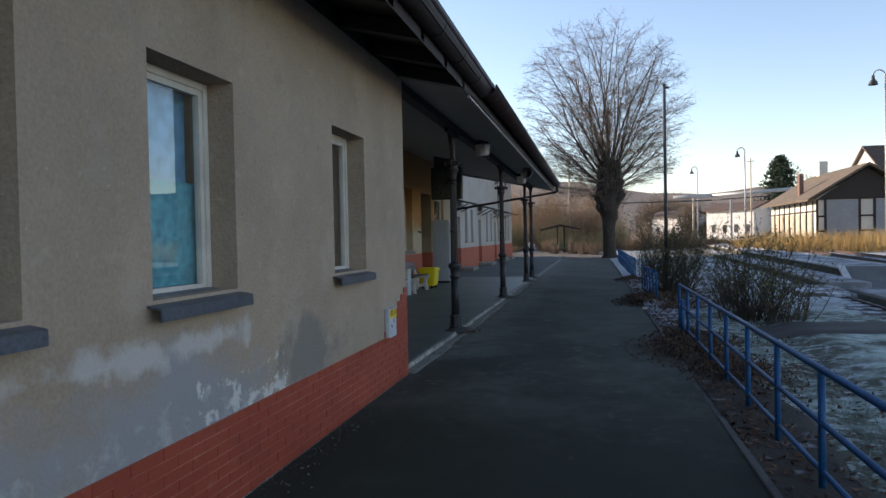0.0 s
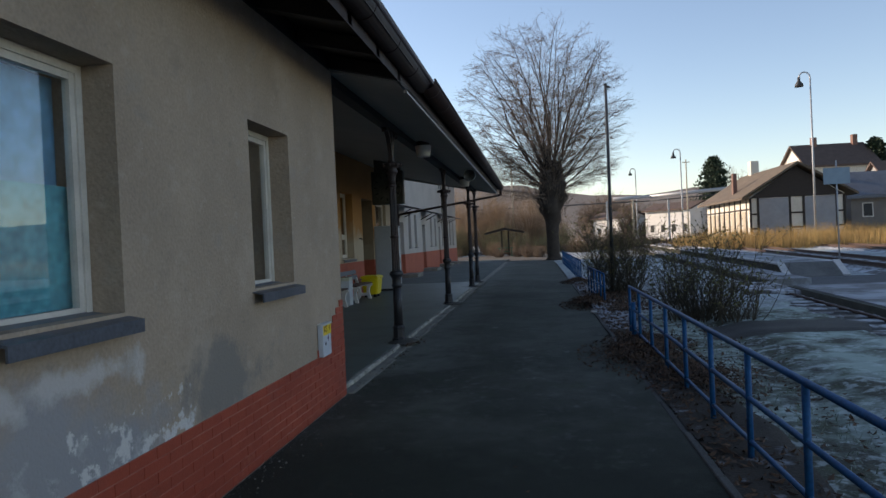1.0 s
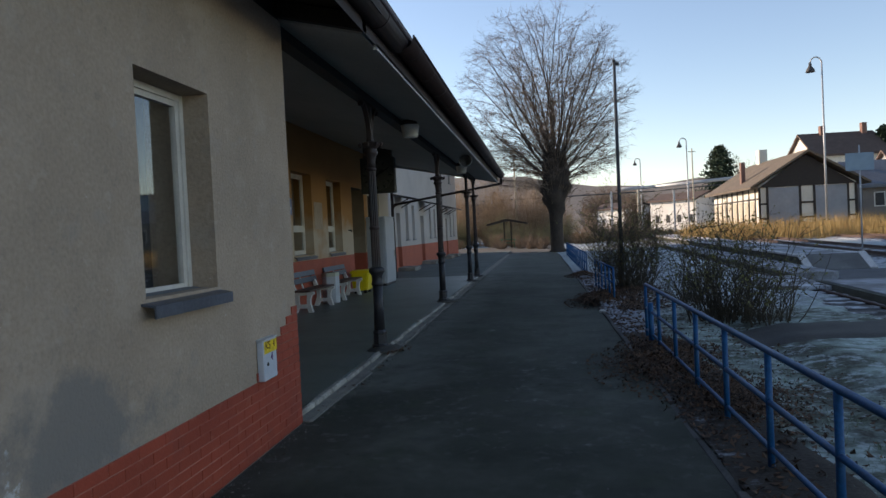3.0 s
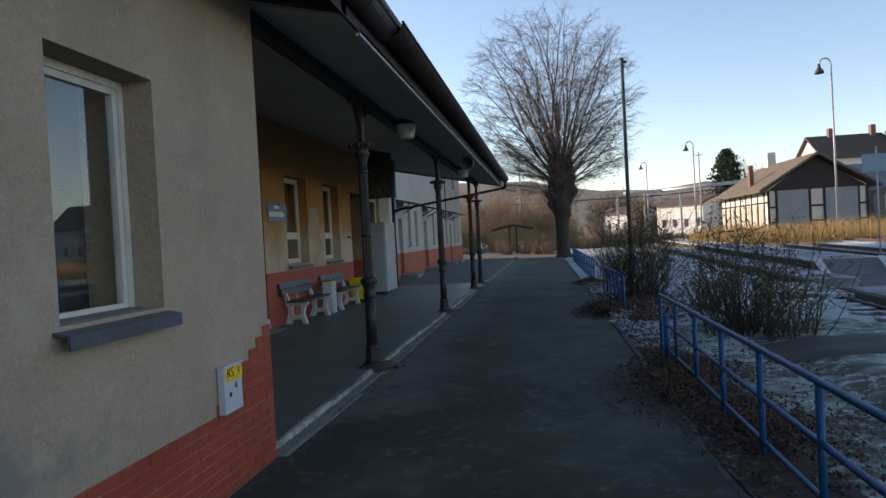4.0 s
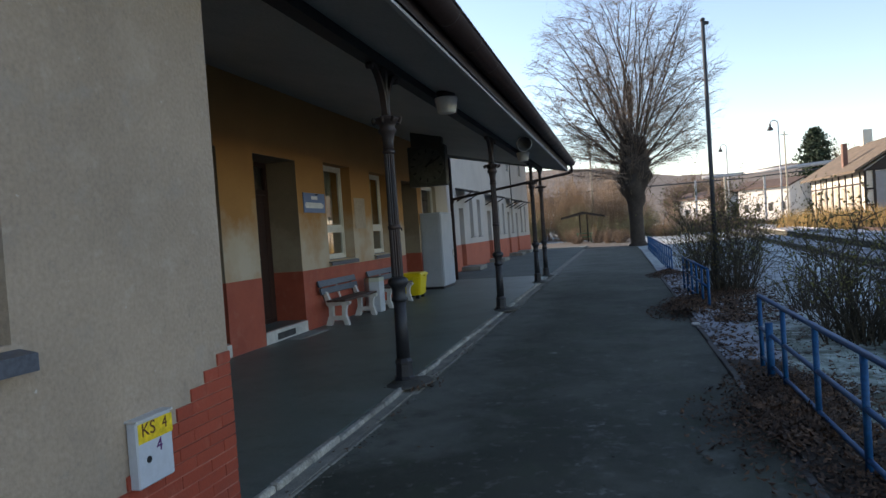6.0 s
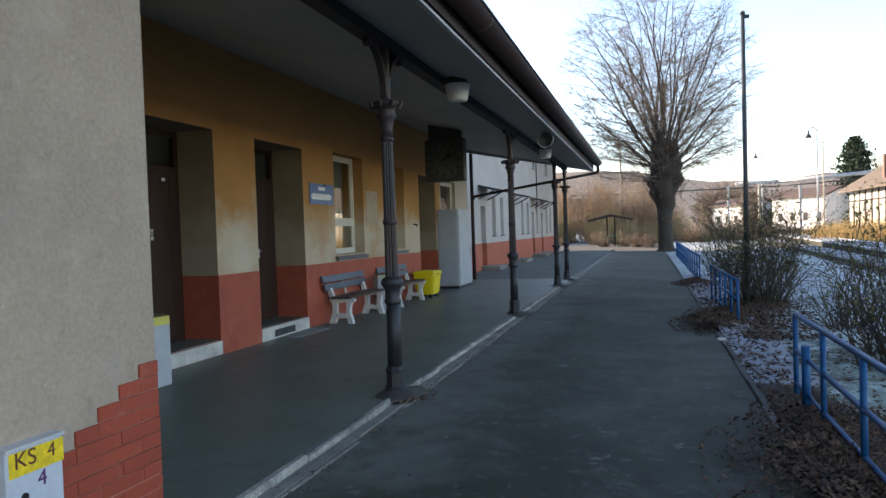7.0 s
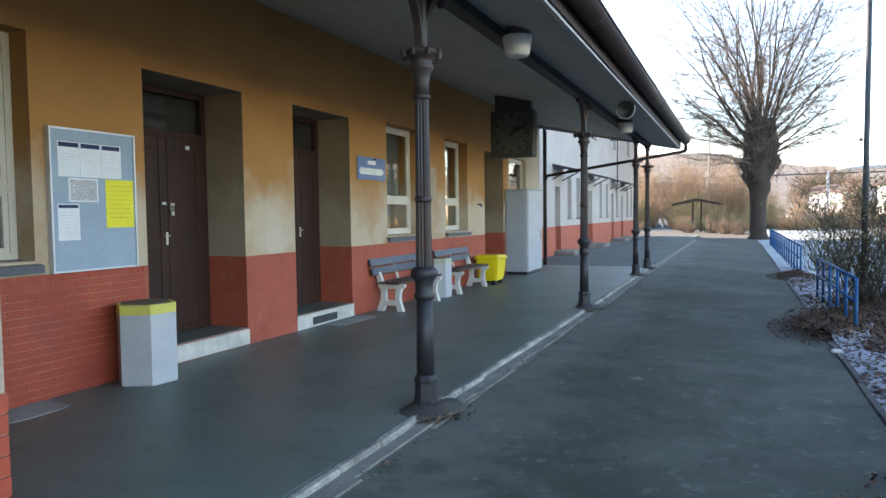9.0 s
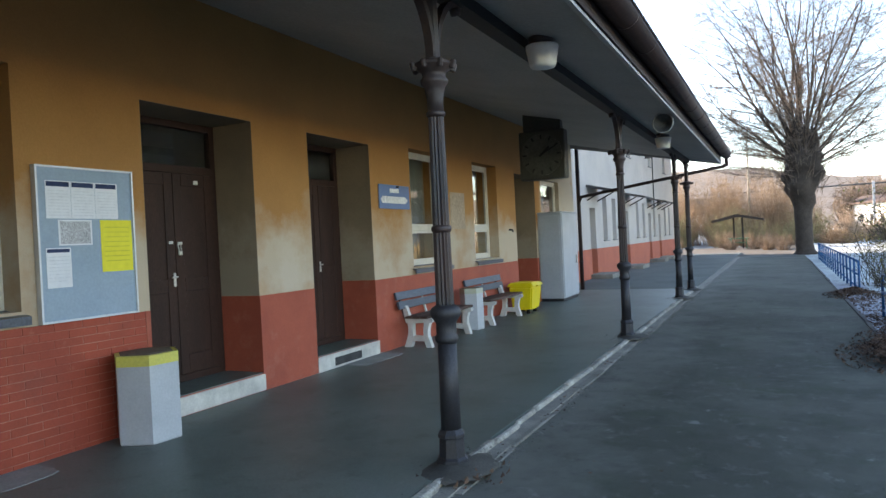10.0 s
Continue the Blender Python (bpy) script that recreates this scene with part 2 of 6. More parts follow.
def lathe(bm, profile, n=16, at=(0, 0, 0), smooth=True, flute=0.0):
    """Turns (radius, height) pairs about a vertical axis; flute: every second edge drawn in by that share."""
    rings = []
    for r, z in profile:
        rings.append([bm.verts.new((at[0] + r * (1 - flute * (i % 2)) * math.cos(2 * math.pi * i / n), at[1] + r * (1 - flute * (i % 2)) * math.sin(2 * math.pi * i / n), at[2] + z)) for i in range(n)])
    for lo, hi in zip(rings, rings[1:]):
        for i in range(n):
            bm.faces.new((lo[i], lo[(i + 1) % n], hi[(i + 1) % n], hi[i])).smooth = smooth
    bm.faces.new(rings[0][::-1])
    bm.faces.new(rings[-1])
    return bm


def slab(bm, outline, axis, a, b):
    """A flat outline of two coordinates drawn out along the third axis from a to b."""
    def place(p, v):
        q = list(p)
        q.insert(axis, v)
        return q
    lo = [bm.verts.new(place(p, a)) for p in outline]
    hi = [bm.verts.new(place(p, b)) for p in outline]
    k = len(outline)
    bm.faces.new(lo)
    bm.faces.new(hi[::-1])
    for i in range(k):
        bm.faces.new((lo[i], hi[i], hi[(i + 1) % k], lo[(i + 1) % k]))
    bmesh.ops.recalc_face_normals(bm, faces=bm.faces)
    return bm


def pipe(bm, points, r, n=8):
    for a, b in zip(points, points[1:]):
        tube(bm, a, b, r, r, n)
    for p in points[1:-1]:
        bmesh.ops.create_icosphere(bm, subdivisions=1, radius=r * 1.02, matrix=Matrix.Translation(p))
    return bm


def thing(name, at=(0, 0, 0), label="", category="", group="", kind="", turn=0.0):
    ob = new(name)
    ob.empty_display_size = 0.1
    ob.matrix_basis = pose(*at, 0, 0, turn)
    return tagged(ob, label, category, group, kind)


def part(name, bm, material, parent=None, label="", world_space=False):
    """Links a bmesh as one mesh object, under a thing or a part."""
    me = bpy.data.meshes.new(name)
    if world_space and parent:
        m, o = Matrix(), parent
        while o:
            m = o.matrix_basis @ m
            o = o.parent
        bm.transform(m.inverted())
    bm.to_mesh(me)
    bm.free()
    me.materials.append(material)
    ob = new(name, me)
    ob.parent = parent
    if label:
        ob["label"] = label
    return ob


def shared(name, mesh, parent, m):
    ob = new(name, mesh)
    ob.parent = parent
    ob.matrix_basis = m
    return ob


def B():
    return bmesh.new()


def wall_along_y(bm, xf, thick, y0, y1, z0, z1, holes=(), top=True):
    """A wall whose face looks to +x at xf, with rectangular holes (y0, y1, z0, z1) right through it."""
    ys = sorted({y0, y1, *(v for h in holes for v in h[:2])})
    zs = sorted({z0, z1, *(v for h in holes for v in h[2:])})
    xb = xf - thick

    def quad(*p):
        bm.faces.new([bm.verts.new(q) for q in p])

    def solid(ya, yb, za, zb):
        my, mz = (ya + yb) / 2, (za + zb) / 2
        return not any(h[0] < my < h[1] and h[2] < mz < h[3] for h in holes)
    for ya, yb in zip(ys, ys[1:]):
        for za, zb in zip(zs, zs[1:]):
            if solid(ya, yb, za, zb):
                quad((xf, ya, za), (xf, yb, za), (xf, yb, zb), (xf, ya, zb))
                quad((xb, yb, za), (xb, ya, za), (xb, ya, zb), (xb, yb, zb))
    for ya, yb, za, zb in holes:
        quad((xf, ya, za), (xf, ya, zb), (xb, ya, zb), (xb, ya, za))
        quad((xf, yb, zb), (xf, yb, za), (xb, yb, za), (xb, yb, zb))
        if zb < z1:
            quad((xf, ya, zb), (xf, yb, zb), (xb, yb, zb), (xb, ya, zb))
        if za > z0:
            quad((xf, yb, za), (xf, ya, za), (xb, ya, za), (xb, yb, za))
    for y, s in ((y0, 1), (y1, -1)):
        p = [(xf, y, z0), (xf, y, z1), (xb, y, z1), (xb, y, z0)]
        quad(*(p if s > 0 else p[::-1]))
    if top:
        quad((xf, y0, z1), (xf, y1, z1), (xb, y1, z1), (xb, y0, z1))
    bmesh.ops.remove_doubles(bm, verts=bm.verts, dist=0.0005)
    bmesh.ops.recalc_face_normals(bm, faces=bm.faces)
    return bm


def structure(name, bm, material, label):
    return tagged(part(name, bm, material), label, name.split("_")[0], "", "structure")


# ---- ground ----
XB, XW, XF = -2.02, -5.15, -5.9      # faces of the near block, the wall under the canopy, the far wing
END = 25.3                           # end of the canopy
SOFF0, SOFF1, XE = 4.07, 3.20, -1.33  # soffit height at the wall and at its outer edge


def soffit(x):
    return SOFF0 + (SOFF1 - SOFF0) * (x - XW) / (XE - XW)


frost_ground = mat("frosted_turf", (0.085, 0.095, 0.06), (0.06, 0.055, 0.045), big=1.3, fine=35, rough=0.95, bump=0.8, grain=0.5)
blotch(frost_ground, (0.40, 0.49, 0.43), 1.1, 0.45, 0.60, seed=2.2, amount=0.8)
blotch(frost_ground, (0.07, 0.085, 0.045), 4.5, 0.56, 0.63, seed=62.2, amount=0.75)
blotch(frost_ground, (0.56, 0.63, 0.61), 7.0, 0.52, 0.60, seed=8.0, amount=0.5)
blotch(frost_ground, (0.52, 0.56, 0.60), 0.9, 0.26, 0.46, ylo=13.5, soft=2.0, seed=12.2, amount=0.45)
bm = B()
ts = [-1500, -600, -250, -100, -40] + [float(v) for v in range(-20, 130, 2)] + [160, 250, 500, 900, 1500]
ux = [-900, -300, -100, -40] + [float(v) for v in range(-20, 60, 2)] + [80, 130, 300, 900]
grid = []
for y in ts:
    row = []
    for x in ux:
        z = -0.03
        if x > 1.5 and y < 120:
            z += 0.03 * noise.noise((x * 0.6, y * 0.6, 0))
        row.append(bm.verts.new((x, y, z)))
    grid.append(row)
for r0, r1 in zip(grid, grid[1:]):
    for i in range(len(r0) - 1):
        bm.faces.new((r0[i], r0[i + 1], r1[i + 1], r1[i])).smooth = True
structure("ground", bm, frost_ground, "frosty short turf with patches of snow and soil")

bm = B()
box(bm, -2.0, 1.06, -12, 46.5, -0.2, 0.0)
structure("path", bm, asphalt, "dark worn asphalt platform path with pale scuffs, near end painted darker")
bm = B()
box(bm, XW - 0.6, -2.122, 7.5, 25.4, -0.2, 0.05)
structure("pavement", box(B(), XF, -2.122, 25.4, 52.0, -0.2, 0.045), mat("rough_grey_apron", (0.125, 0.140, 0.128), (0.085, 0.097, 0.088), big=0.7, fine=90, rough=0.85, bump=0.3, grain=0.2, spec=0.25), "rough grey concrete apron before the wing")
structure("floor", bm, concrete_floor, "smooth dark grey concrete floor under the canopy")

# ---- near block ----
block_holes = [(1.32, 2.14, 1.265, 2.5), (2.92, 3.735, 1.265, 2.5), (5.325, 6.135, 1.265, 2.5), (-1.2, -0.38, 1.265, 2.5)]
bm = wall_along_y(B(), XB, 0.45, -6, 7.5, -0.1, 3.36, block_holes)
wall_block = structure("wall_block", bm, plaster_grey, "grey roughcast plaster wall with damp stains and peeling patches")
bm = B()
for y0, y1 in ((7.1, 7.5), (-6, -5.6)):
    slab(bm, [(-9.5, -0.1), (XB - 0.45, -0.1), (XB - 0.45, 3.7), (-5.2, 4.38), (-9.5, 7.3)], 1, y0, y1)
structure("wall_return", bm, plaster_grey, "grey plastered return wall of the near block")

# ---- wall under the canopy ----
DOORS = [(11.03, 12.47, 0.24, 2.97), (13.44, 14.83, 0.24, 2.97), (20.66, 22.0, 0.05, 2.97)]
WINS = [(8.55, 9.88, 1.2, 3.05), (15.98, 17.26, 1.2, 3.04), (18.4, 19.6, 1.2, 3.03), (22.45, 23.95, 1.25, 2.95)]
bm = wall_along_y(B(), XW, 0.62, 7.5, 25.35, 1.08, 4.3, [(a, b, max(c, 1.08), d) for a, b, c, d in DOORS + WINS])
wall_main = structure("wall_main", bm, plaster_ochre, "ochre plaster wall, faded to beige and painted brighter lower down")
bm = wall_along_y(B(), XW + 0.004, 0.62, 10.98, 25.354, -0.05, 1.08, [(a, b, c, 1.08) for a, b, c, d in DOORS], top=False)
wall_base = structure("wall_base", bm, brick_wall_red, "brick-red painted wall base")
bm = B()
box(bm, XW - 0.62, XW, 7.5, 10.98, -0.05, 1.08)
wall_brick = structure("wall_brick", bm, mortar, "red painted brick wall base with pale joints")
bm = B()
slab(bm, [(-9.5, -0.05), (XW - 0.62, -0.05), (XW - 0.62, 4.6), (-9.5, 7.3)], 1, 25.05, 25.35)
box(bm, -9.8, -9.5, -6, 25.35, -0.05, 7.5)
structure("wall_back", bm, plaster_grey, "plain plastered unseen back walls of the station")

# ---- canopy and roof ----
bm = slab(B(), [(XW, SOFF0), (XE, SOFF1), (XE, SOFF1 + 0.05), (XW, SOFF0 + 0.05)], 1, 7.5, END)
tagged(structure("ceiling", bm, soffit_paint, "sloping grey painted board soffit of the canopy"), category="ceiling")
# Unseen rear slope raised to 7.6 m so its shadow covers the tracks.
bm = slab(B(), [(-1.15, 3.485), (-5.2, 4.5), (-9.7, 7.6), (-9.7, 7.75), (-5.2, 4.62), (-1.15, 3.53)], 1, -7, END + 0.15)
structure("roof", bm, roof_sheet, "dark sheet roof over the platform, low-pitched in front, unseen ridge raised for shade")
bm = B()
slab(bm, [(XB, soffit(XB) + 0.17), (-1.15, 3.34), (-1.15, 3.38), (XB, soffit(XB) + 0.21)], 1, -6, 7.5)
tagged(structure("ceiling_eaves", bm, dark_wood, "dark boarded open eaves over the near block"), category="ceiling")
bm = B()
box(bm, XB - 0.45, XB - 0.02, -6, 7.5, 3.36, 3.62)
structure("wall_plate", bm, dark_wood, "dark timber wall plate under the eaves")
bm = B()
box(bm, -2.2, -2.06, 7.5, END, 3.27, soffit(-2.06) + 0.0)
structure("beam", bm, mat("blackened_iron", (0.022, 0.02, 0.02), (0.015, 0.014, 0.014), big=3, fine=40, rough=0.6), "dark iron beam carried by the platform columns")
bm = B()
slab(bm, [(XE - 0.01, SOFF1 - 0.025), (XE + 0.03, SOFF1 - 0.025), (XE + 0.03, SOFF1 + 0.03), (XE - 0.01, SOFF1 + 0.03)], 1, 7.9, END)
structure("trim_moulding", bm, fascia_paint, "pale thin moulding along the canopy edge")
bm = B()
slab(bm, [(XE + 0.03, SOFF1), (XE + 0.03, 3.45), (XE - 0.01, 3.45), (XE - 0.01, SOFF1 + 0.05)], 1, -6, END)
structure("trim_fascia", bm, gutter_metal, "dark brown fascia board behind the gutter")
bm = B()
slab(bm, [(XW, SOFF0 - 0.1), (XE, SOFF1 - 0.02), (XE, SOFF1 + 0.25), (XW, SOFF0 + 0.2)], 1, END, END + 0.05)
structure("trim_gable", bm, soffit_paint, "grey board closing the end of the canopy")

# ---- rafters, gutter, pipes ----
for k in range(15):
    y = -5.6 + k * 0.93
    bm = slab(B(), [(XB + 0.001, soffit(XB) + 0.03), (-1.3, 3.21), (-1.3, 3.335), (XB + 0.001, soffit(XB) + 0.165)], 1, y, y + 0.12)
    tagged(part("rafter", bm, dark_wood), "dark stained rafter tail under the eaves", "rafter", "rafter tails of the eaves")


def half_gutter(bm, x, z, r, y0, y1, n=10):
    outer = [(x + r * math.cos(a), z + r * math.sin(a)) for a in [math.pi + math.pi * i / n for i in range(n + 1)]]
    inner = [(x + (r - 0.008) * math.cos(a), z + (r - 0.008) * math.sin(a)) for a in [2 * math.pi - math.pi * i / n for i in range(n + 1)]]
    slab(bm, outer + inner, 1, y0, y1)
    for f in bm.faces:
        f.smooth = True
    return bm


def gutter(x, z, r, y0, y1):
    g = thing("roof_gutter", (x, y0, z), "dark brown half-round sheet metal roof gutter", "gutter", "gutters along the eaves")
    part("trough", half_gutter(B(), x, z, r, y0, y1), gutter_metal, g, world_space=True)
    k = y0 + 0.4
    while k < y1:
        bm = half_gutter(B(), x, z, r + 0.003, k, k + 0.025, 10)
        part("bracket", bm, gutter_metal, g, world_space=True)
        k += 0.95
    bead = B()
    tube(bead, (x + r, y0, z), (x + r, y1, z), 0.012, n=6)
    part("bead", bead, gutter_metal, g, world_space=True)
    return g


gutter(-1.25, 3.42, 0.12, -6.0, 8.55)
gutter(-1.195, 3.44, 0.125, 8.5, 25.45)
dp = thing("downpipe", (-5.02, 25.5, 0.05), "dark slanting rainwater pipe from gutter to wall corner", "pipe")
part("spout", pipe(B(), [(-1.19, 25.42, 3.36), (-1.19, 25.44, 3.17), (-1.3, 25.45, 3.13)], 0.045), gutter_metal, dp, world_space=True)
part("cross_pipe", pipe(B(), [(-1.3, 25.45, 3.13), (-4.95, 25.45, 2.62), (-5.03, 25.47, 2.45)], 0.042), gutter_metal, dp, world_space=True)
part("upright", pipe(B(), [(-5.03, 25.47, 3.95), (-5.03, 25.47, 0.05)], 0.055), gutter_metal, dp, world_space=True)
for z in (0.8, 2.0, 3.3):
    part("clip", lathe(B(), [(0.066, z), (0.066, z + 0.04)], 10, (-5.03, 25.47, 0)), iron, dp, world_space=True)

# ---- windows and doors ----
def ring_frame(bm, x0, x1, ya, yb, za, zb, w):
    box(bm, x0, x1, ya, ya + w, za, zb)
    box(bm, x0, x1, yb - w, yb, za, zb)
    box(bm, x0 + 0.002, x1 - 0.002, ya + w, yb - w, za, za + w)
    box(bm, x0 + 0.002, x1 - 0.002, ya + w, yb - w, zb - w, zb)
    return bm


film = mat("teal_privacy_film", (0.11, 0.42, 0.52), (0.09, 0.36, 0.46), big=2, fine=20, rough=0.25, bump=0)
curtain = mat("pale_blue_curtain", (0.20, 0.47, 0.72), (0.16, 0.40, 0.64), big=3, fine=10, rough=0.9, bump=0)


def window(number, xf, hole, frame_mat, depth, sill_mat, label, bars=(), casement=0.05, sill_out=0.085, upright=False, rim=0.06, sink=0.0):
    ya, yb, za, zb = hole
    sill_z, za = za, za - sink
    w = thing("window_%d" % number, (xf, (ya + yb) / 2, sill_z), label, "window", "", "structure")
    x1 = xf - depth
    part("window_frame", ring_frame(B(), x1 - 0.07, x1, ya + 0.004, yb - 0.004, za + 0.004, zb - 0.004, rim), frame_mat, w, world_space=True)
    e = rim + 0.004
    levels = [za + e, *bars, zb - e]
    cells = [(ya + e, yb - e)]
    if upright:
        cells = [(ya + e, (ya + yb) / 2 - 0.03), ((ya + yb) / 2 + 0.03, yb - e)]
        part("mullion", box(B(), x1 - 0.068, x1 - 0.004, (ya + yb) / 2 - 0.029, (ya + yb) / 2 + 0.029, za + 0.062, zb - 0.062), frame_mat, w, world_space=True)
    for z in bars:
        part("transom", box(B(), x1 - 0.066, x1 - 0.002, ya + 0.062, yb - 0.062, z - 0.028, z + 0.028), frame_mat, w, world_space=True)
    for lo, hi in zip(levels, levels[1:]):
        lo2, hi2 = lo + (0.03 if lo in bars else 0), hi - (0.03 if hi in bars else 0)
        for c0, c1 in cells:
            sash = part("sash", ring_frame(B(), x1 - 0.055, x1 - 0.012, c0, c1, lo2, hi2, casement), frame_mat, w, world_space=True)
            pn = part("pane", box(B(), x1 - 0.037, x1 - 0.031, c0 + casement - 0.005, c1 - casement + 0.005, lo2 + casement - 0.005, hi2 - casement + 0.005), glass, sash, world_space=True)
            pn.visible_shadow = False
    if sill_mat:
        bm = slab(B(), [(x1 - 0.01, sill_z + 0.012), (xf + sill_out, sill_z - 0.035), (xf + sill_out, sill_z - 0.1), (xf + sill_out - 0.012, sill_z - 0.1), (xf + sill_out - 0.012, sill_z - 0.045), (x1 - 0.01, sill_z + 0.002)], 1, ya - 0.05, yb + 0.03)
        part("window_sill", bm, sill_mat, w, "folded blue-grey sheet metal sill", world_space=True)
    return w


def room(ya, yb, x0, x1, z0, z1, m):
    bm = B()
    box(bm, x0, x1, ya, yb, z0, z1)
    bmesh.ops.reverse_faces(bm, faces=bm.faces)
    return structure("wall_room", bm, m, "plain dim walls of the room behind the window")


for i, h in enumerate(block_holes):
    w = window(i + 1, XB, h, white_frame, 0.17, sill_sheet, "small old white window in deep plaster reveal", casement=0.036, rim=0.042, sink=0.045)
room(-5.5, 7.05, -6.0, XB - 0.46, 0.3, 3.2, unlit_dark)
fw = thing("window_blind", (XB - 0.3, 3.34, 1.3), "teal film and pale blind behind the window", "blind")
part("film", box(B(), XB - 0.262, XB - 0.256, 2.985, 3.70, 1.30, 1.90), film, fw, "teal translucent film", world_space=True)
part("blind", box(B(), XB - 0.32, XB - 0.314, 2.985, 3.70, 1.904, 2.44), curtain, fw, "pale blue blind", world_space=True)
fw = thing("window_blind", (XB - 0.3, 1.75, 1.3), "teal film behind the window", "blind")
part("film", box(B(), XB - 0.262, XB - 0.256, 1.385, 2.11, 1.30, 1.90), film, fw, "teal translucent film", world_space=True)
for i, h in enumerate(WINS):
    window(i + 5, XW, h, cream_frame, 0.2 if i != 3 else 0.1, sill_sheet if i != 3 else None, "tall cream-painted window with a cross bar", bars=(1.80,), casement=0.045, sill_out=0.07, upright=(i == 0))
net = mat("pale_net_curtain", (0.42, 0.42, 0.36), (0.32, 0.33, 0.29), big=3, fine=25, rough=0.95, bump=0.1, stretch=(1, 4, 0.3))
for (a, b, c, d), m, low in ((WINS[1], net, 1.9), (WINS[2], net, 1.9), (WINS[3], white_frame, 1.3)):
    bm = B()
    n = 18
    vs = [[bm.verts.new((XW - 0.40 + 0.02 * math.sin(k * 2.1), a + 0.08 + (b - a - 0.16) * k / n, z)) for k in range(n + 1)] for z in (low, d - 0.08)]
    for k in range(n):
        bm.faces.new((vs[0][k], vs[0][k + 1], vs[1][k + 1], vs[1][k])).smooth = True
    bmesh.ops.solidify(bm, geom=bm.faces[:], thickness=0.006)
    tagged(part("curtain", bm, m), "pale folded net curtain behind the window", "curtain", "curtains under the canopy")
room(7.6, 10.9, -9.3, XW - 0.63, 0.3, 4.0, room_wall)
room(15.2, 20.4, -9.3, XW - 0.63, 0.3, 4.0, room_wall)
room(22.1, 24.9, -9.3, XW - 0.63, 0.3, 4.0, room_wall)

white_small = mat("small_white_plate", (0.8, 0.8, 0.78), big=5, fine=30, rough=0.5, bump=0)


def panelled(bm, x, ya, yb, za, zb, out=0.012):
    """A door leaf with raised rails round two sunk panels."""
    box(bm, x - 0.045, x, ya, yb, za, zb)
    s = min(0.11, (yb - ya) * 0.24)
    for a, b, c, d in ((ya, ya + s, za, zb), (yb - s, yb, za, zb), (ya + s, yb - s, za, za + 0.2), (ya + s, yb - s, zb - 0.13, zb), (ya + s, yb - s, za + 0.86, za + 1.0)):
        box(bm, x + 0.0005, x + out, a, b, c, d, 0.004)
    return bm


def door(number, hole, split, depth=0.55, hasp=False):
    ya, yb, za, zb = hole
    d = thing("door_%d" % number, (XW - depth, (ya + yb) / 2, za), "dark brown double wooden door in a deep reveal, shut", "door", "", "structure")
    x = XW - depth
    top = 2.42
    part("door_frame", ring_frame(B(), x - 0.07, x + 0.005, ya + 0.004, yb - 0.004, za + 0.004, zb - 0.004, 0.07), door_wood, d, world_space=True)
    part("transom", box(B(), x - 0.068, x + 0.012, ya + 0.076, yb - 0.076, top, top + 0.08), door_wood, d, world_space=True)
    part("fanlight", box(B(), x - 0.04, x - 0.032, ya + 0.076, yb - 0.076, top + 0.082, zb - 0.076), glass, d, "dark glass fanlight", world_space=True)
    # Near-black block behind the fanlight stands in for the unlit interior.
    part("door_back", box(B(), x - 0.3, x - 0.08, ya + 0.01, yb - 0.01, za + 0.01, zb - 0.01), unlit_dark, d, world_space=True)
    m = ya + split
    for a, b in ((ya + 0.078, m - 0.004), (m + 0.004, yb - 0.078)):
        leaf = part("door_leaf", panelled(B(), x, a, b, za + 0.08, top - 0.004), door_wood, d, world_space=True)
    bm = box(B(), x + 0.012, x + 0.022, m - 0.045, m - 0.012, 1.24, 1.38, 0.003)
    plate = part("lock_plate", bm, steel, leaf, "bright steel lock plate", world_space=True)
    part("door_handle", pipe(B(), [(x + 0.02, m - 0.028, 1.34), (x + 0.06, m - 0.028, 1.34), (x + 0.06, m - 0.10, 1.335)], 0.008, 6), steel, leaf, "steel lever handle", world_space=True)
    if hasp:
        part("hasp", box(B(), x + 0.0125, x + 0.02, m - 0.085, m - 0.03, 1.68, 1.71, 0.002), steel, leaf, "steel hasp", world_space=True)
        part("staple", box(B(), x + 0.0125, x + 0.025, m + 0.03, m + 0.085, 1.67, 1.70, 0.002), steel, leaf, "steel staple", world_space=True)
        bm = box(B(), x + 0.02, x + 0.042, m + 0.025, m + 0.07, 1.56, 1.605, 0.006)
        pipe(bm, [(x + 0.031, m + 0.032, 1.60), (x + 0.031, m + 0.02, 1.67), (x + 0.031, m + 0.05, 1.685), (x + 0.031, m + 0.063, 1.60)], 0.006, 6)
        part("padlock", bm, steel, leaf, "steel padlock", world_space=True)
        part("number_plate", box(B(), x + 0.0125, x + 0.016, yb - 0.34, yb - 0.28, 2.31, 2.35), white_small, leaf, "small white plate", world_space=True)
    part("reveal", box(B(), x + 0.006, XW - 0.002, yb - 0.004, yb + 0.006, 1.082, zb), reveal_shade_plaster, d, "grey-brown plastered reveal with its shade painted in", world_space=True)
    part("reveal", box(B(), x + 0.006, XW - 0.002, ya - 0.006, ya + 0.004, 1.082, zb), reveal_shade_plaster, d, "grey-brown plastered reveal with its shade painted in", world_space=True)
    part("lintel_soffit", box(B(), x + 0.006, XW - 0.002, ya + 0.004, yb - 0.004, zb - 0.004, zb + 0.006), reveal_shade_plaster, d, "grey-brown plastered reveal with its shade painted in", world_space=True)
    st = part("threshold", box(B(), x - 0.04, XW - 0.03, ya + 0.003, yb - 0.003, za - 0.06, za + 0.002), concrete_floor, d, world_space=True)
    return d


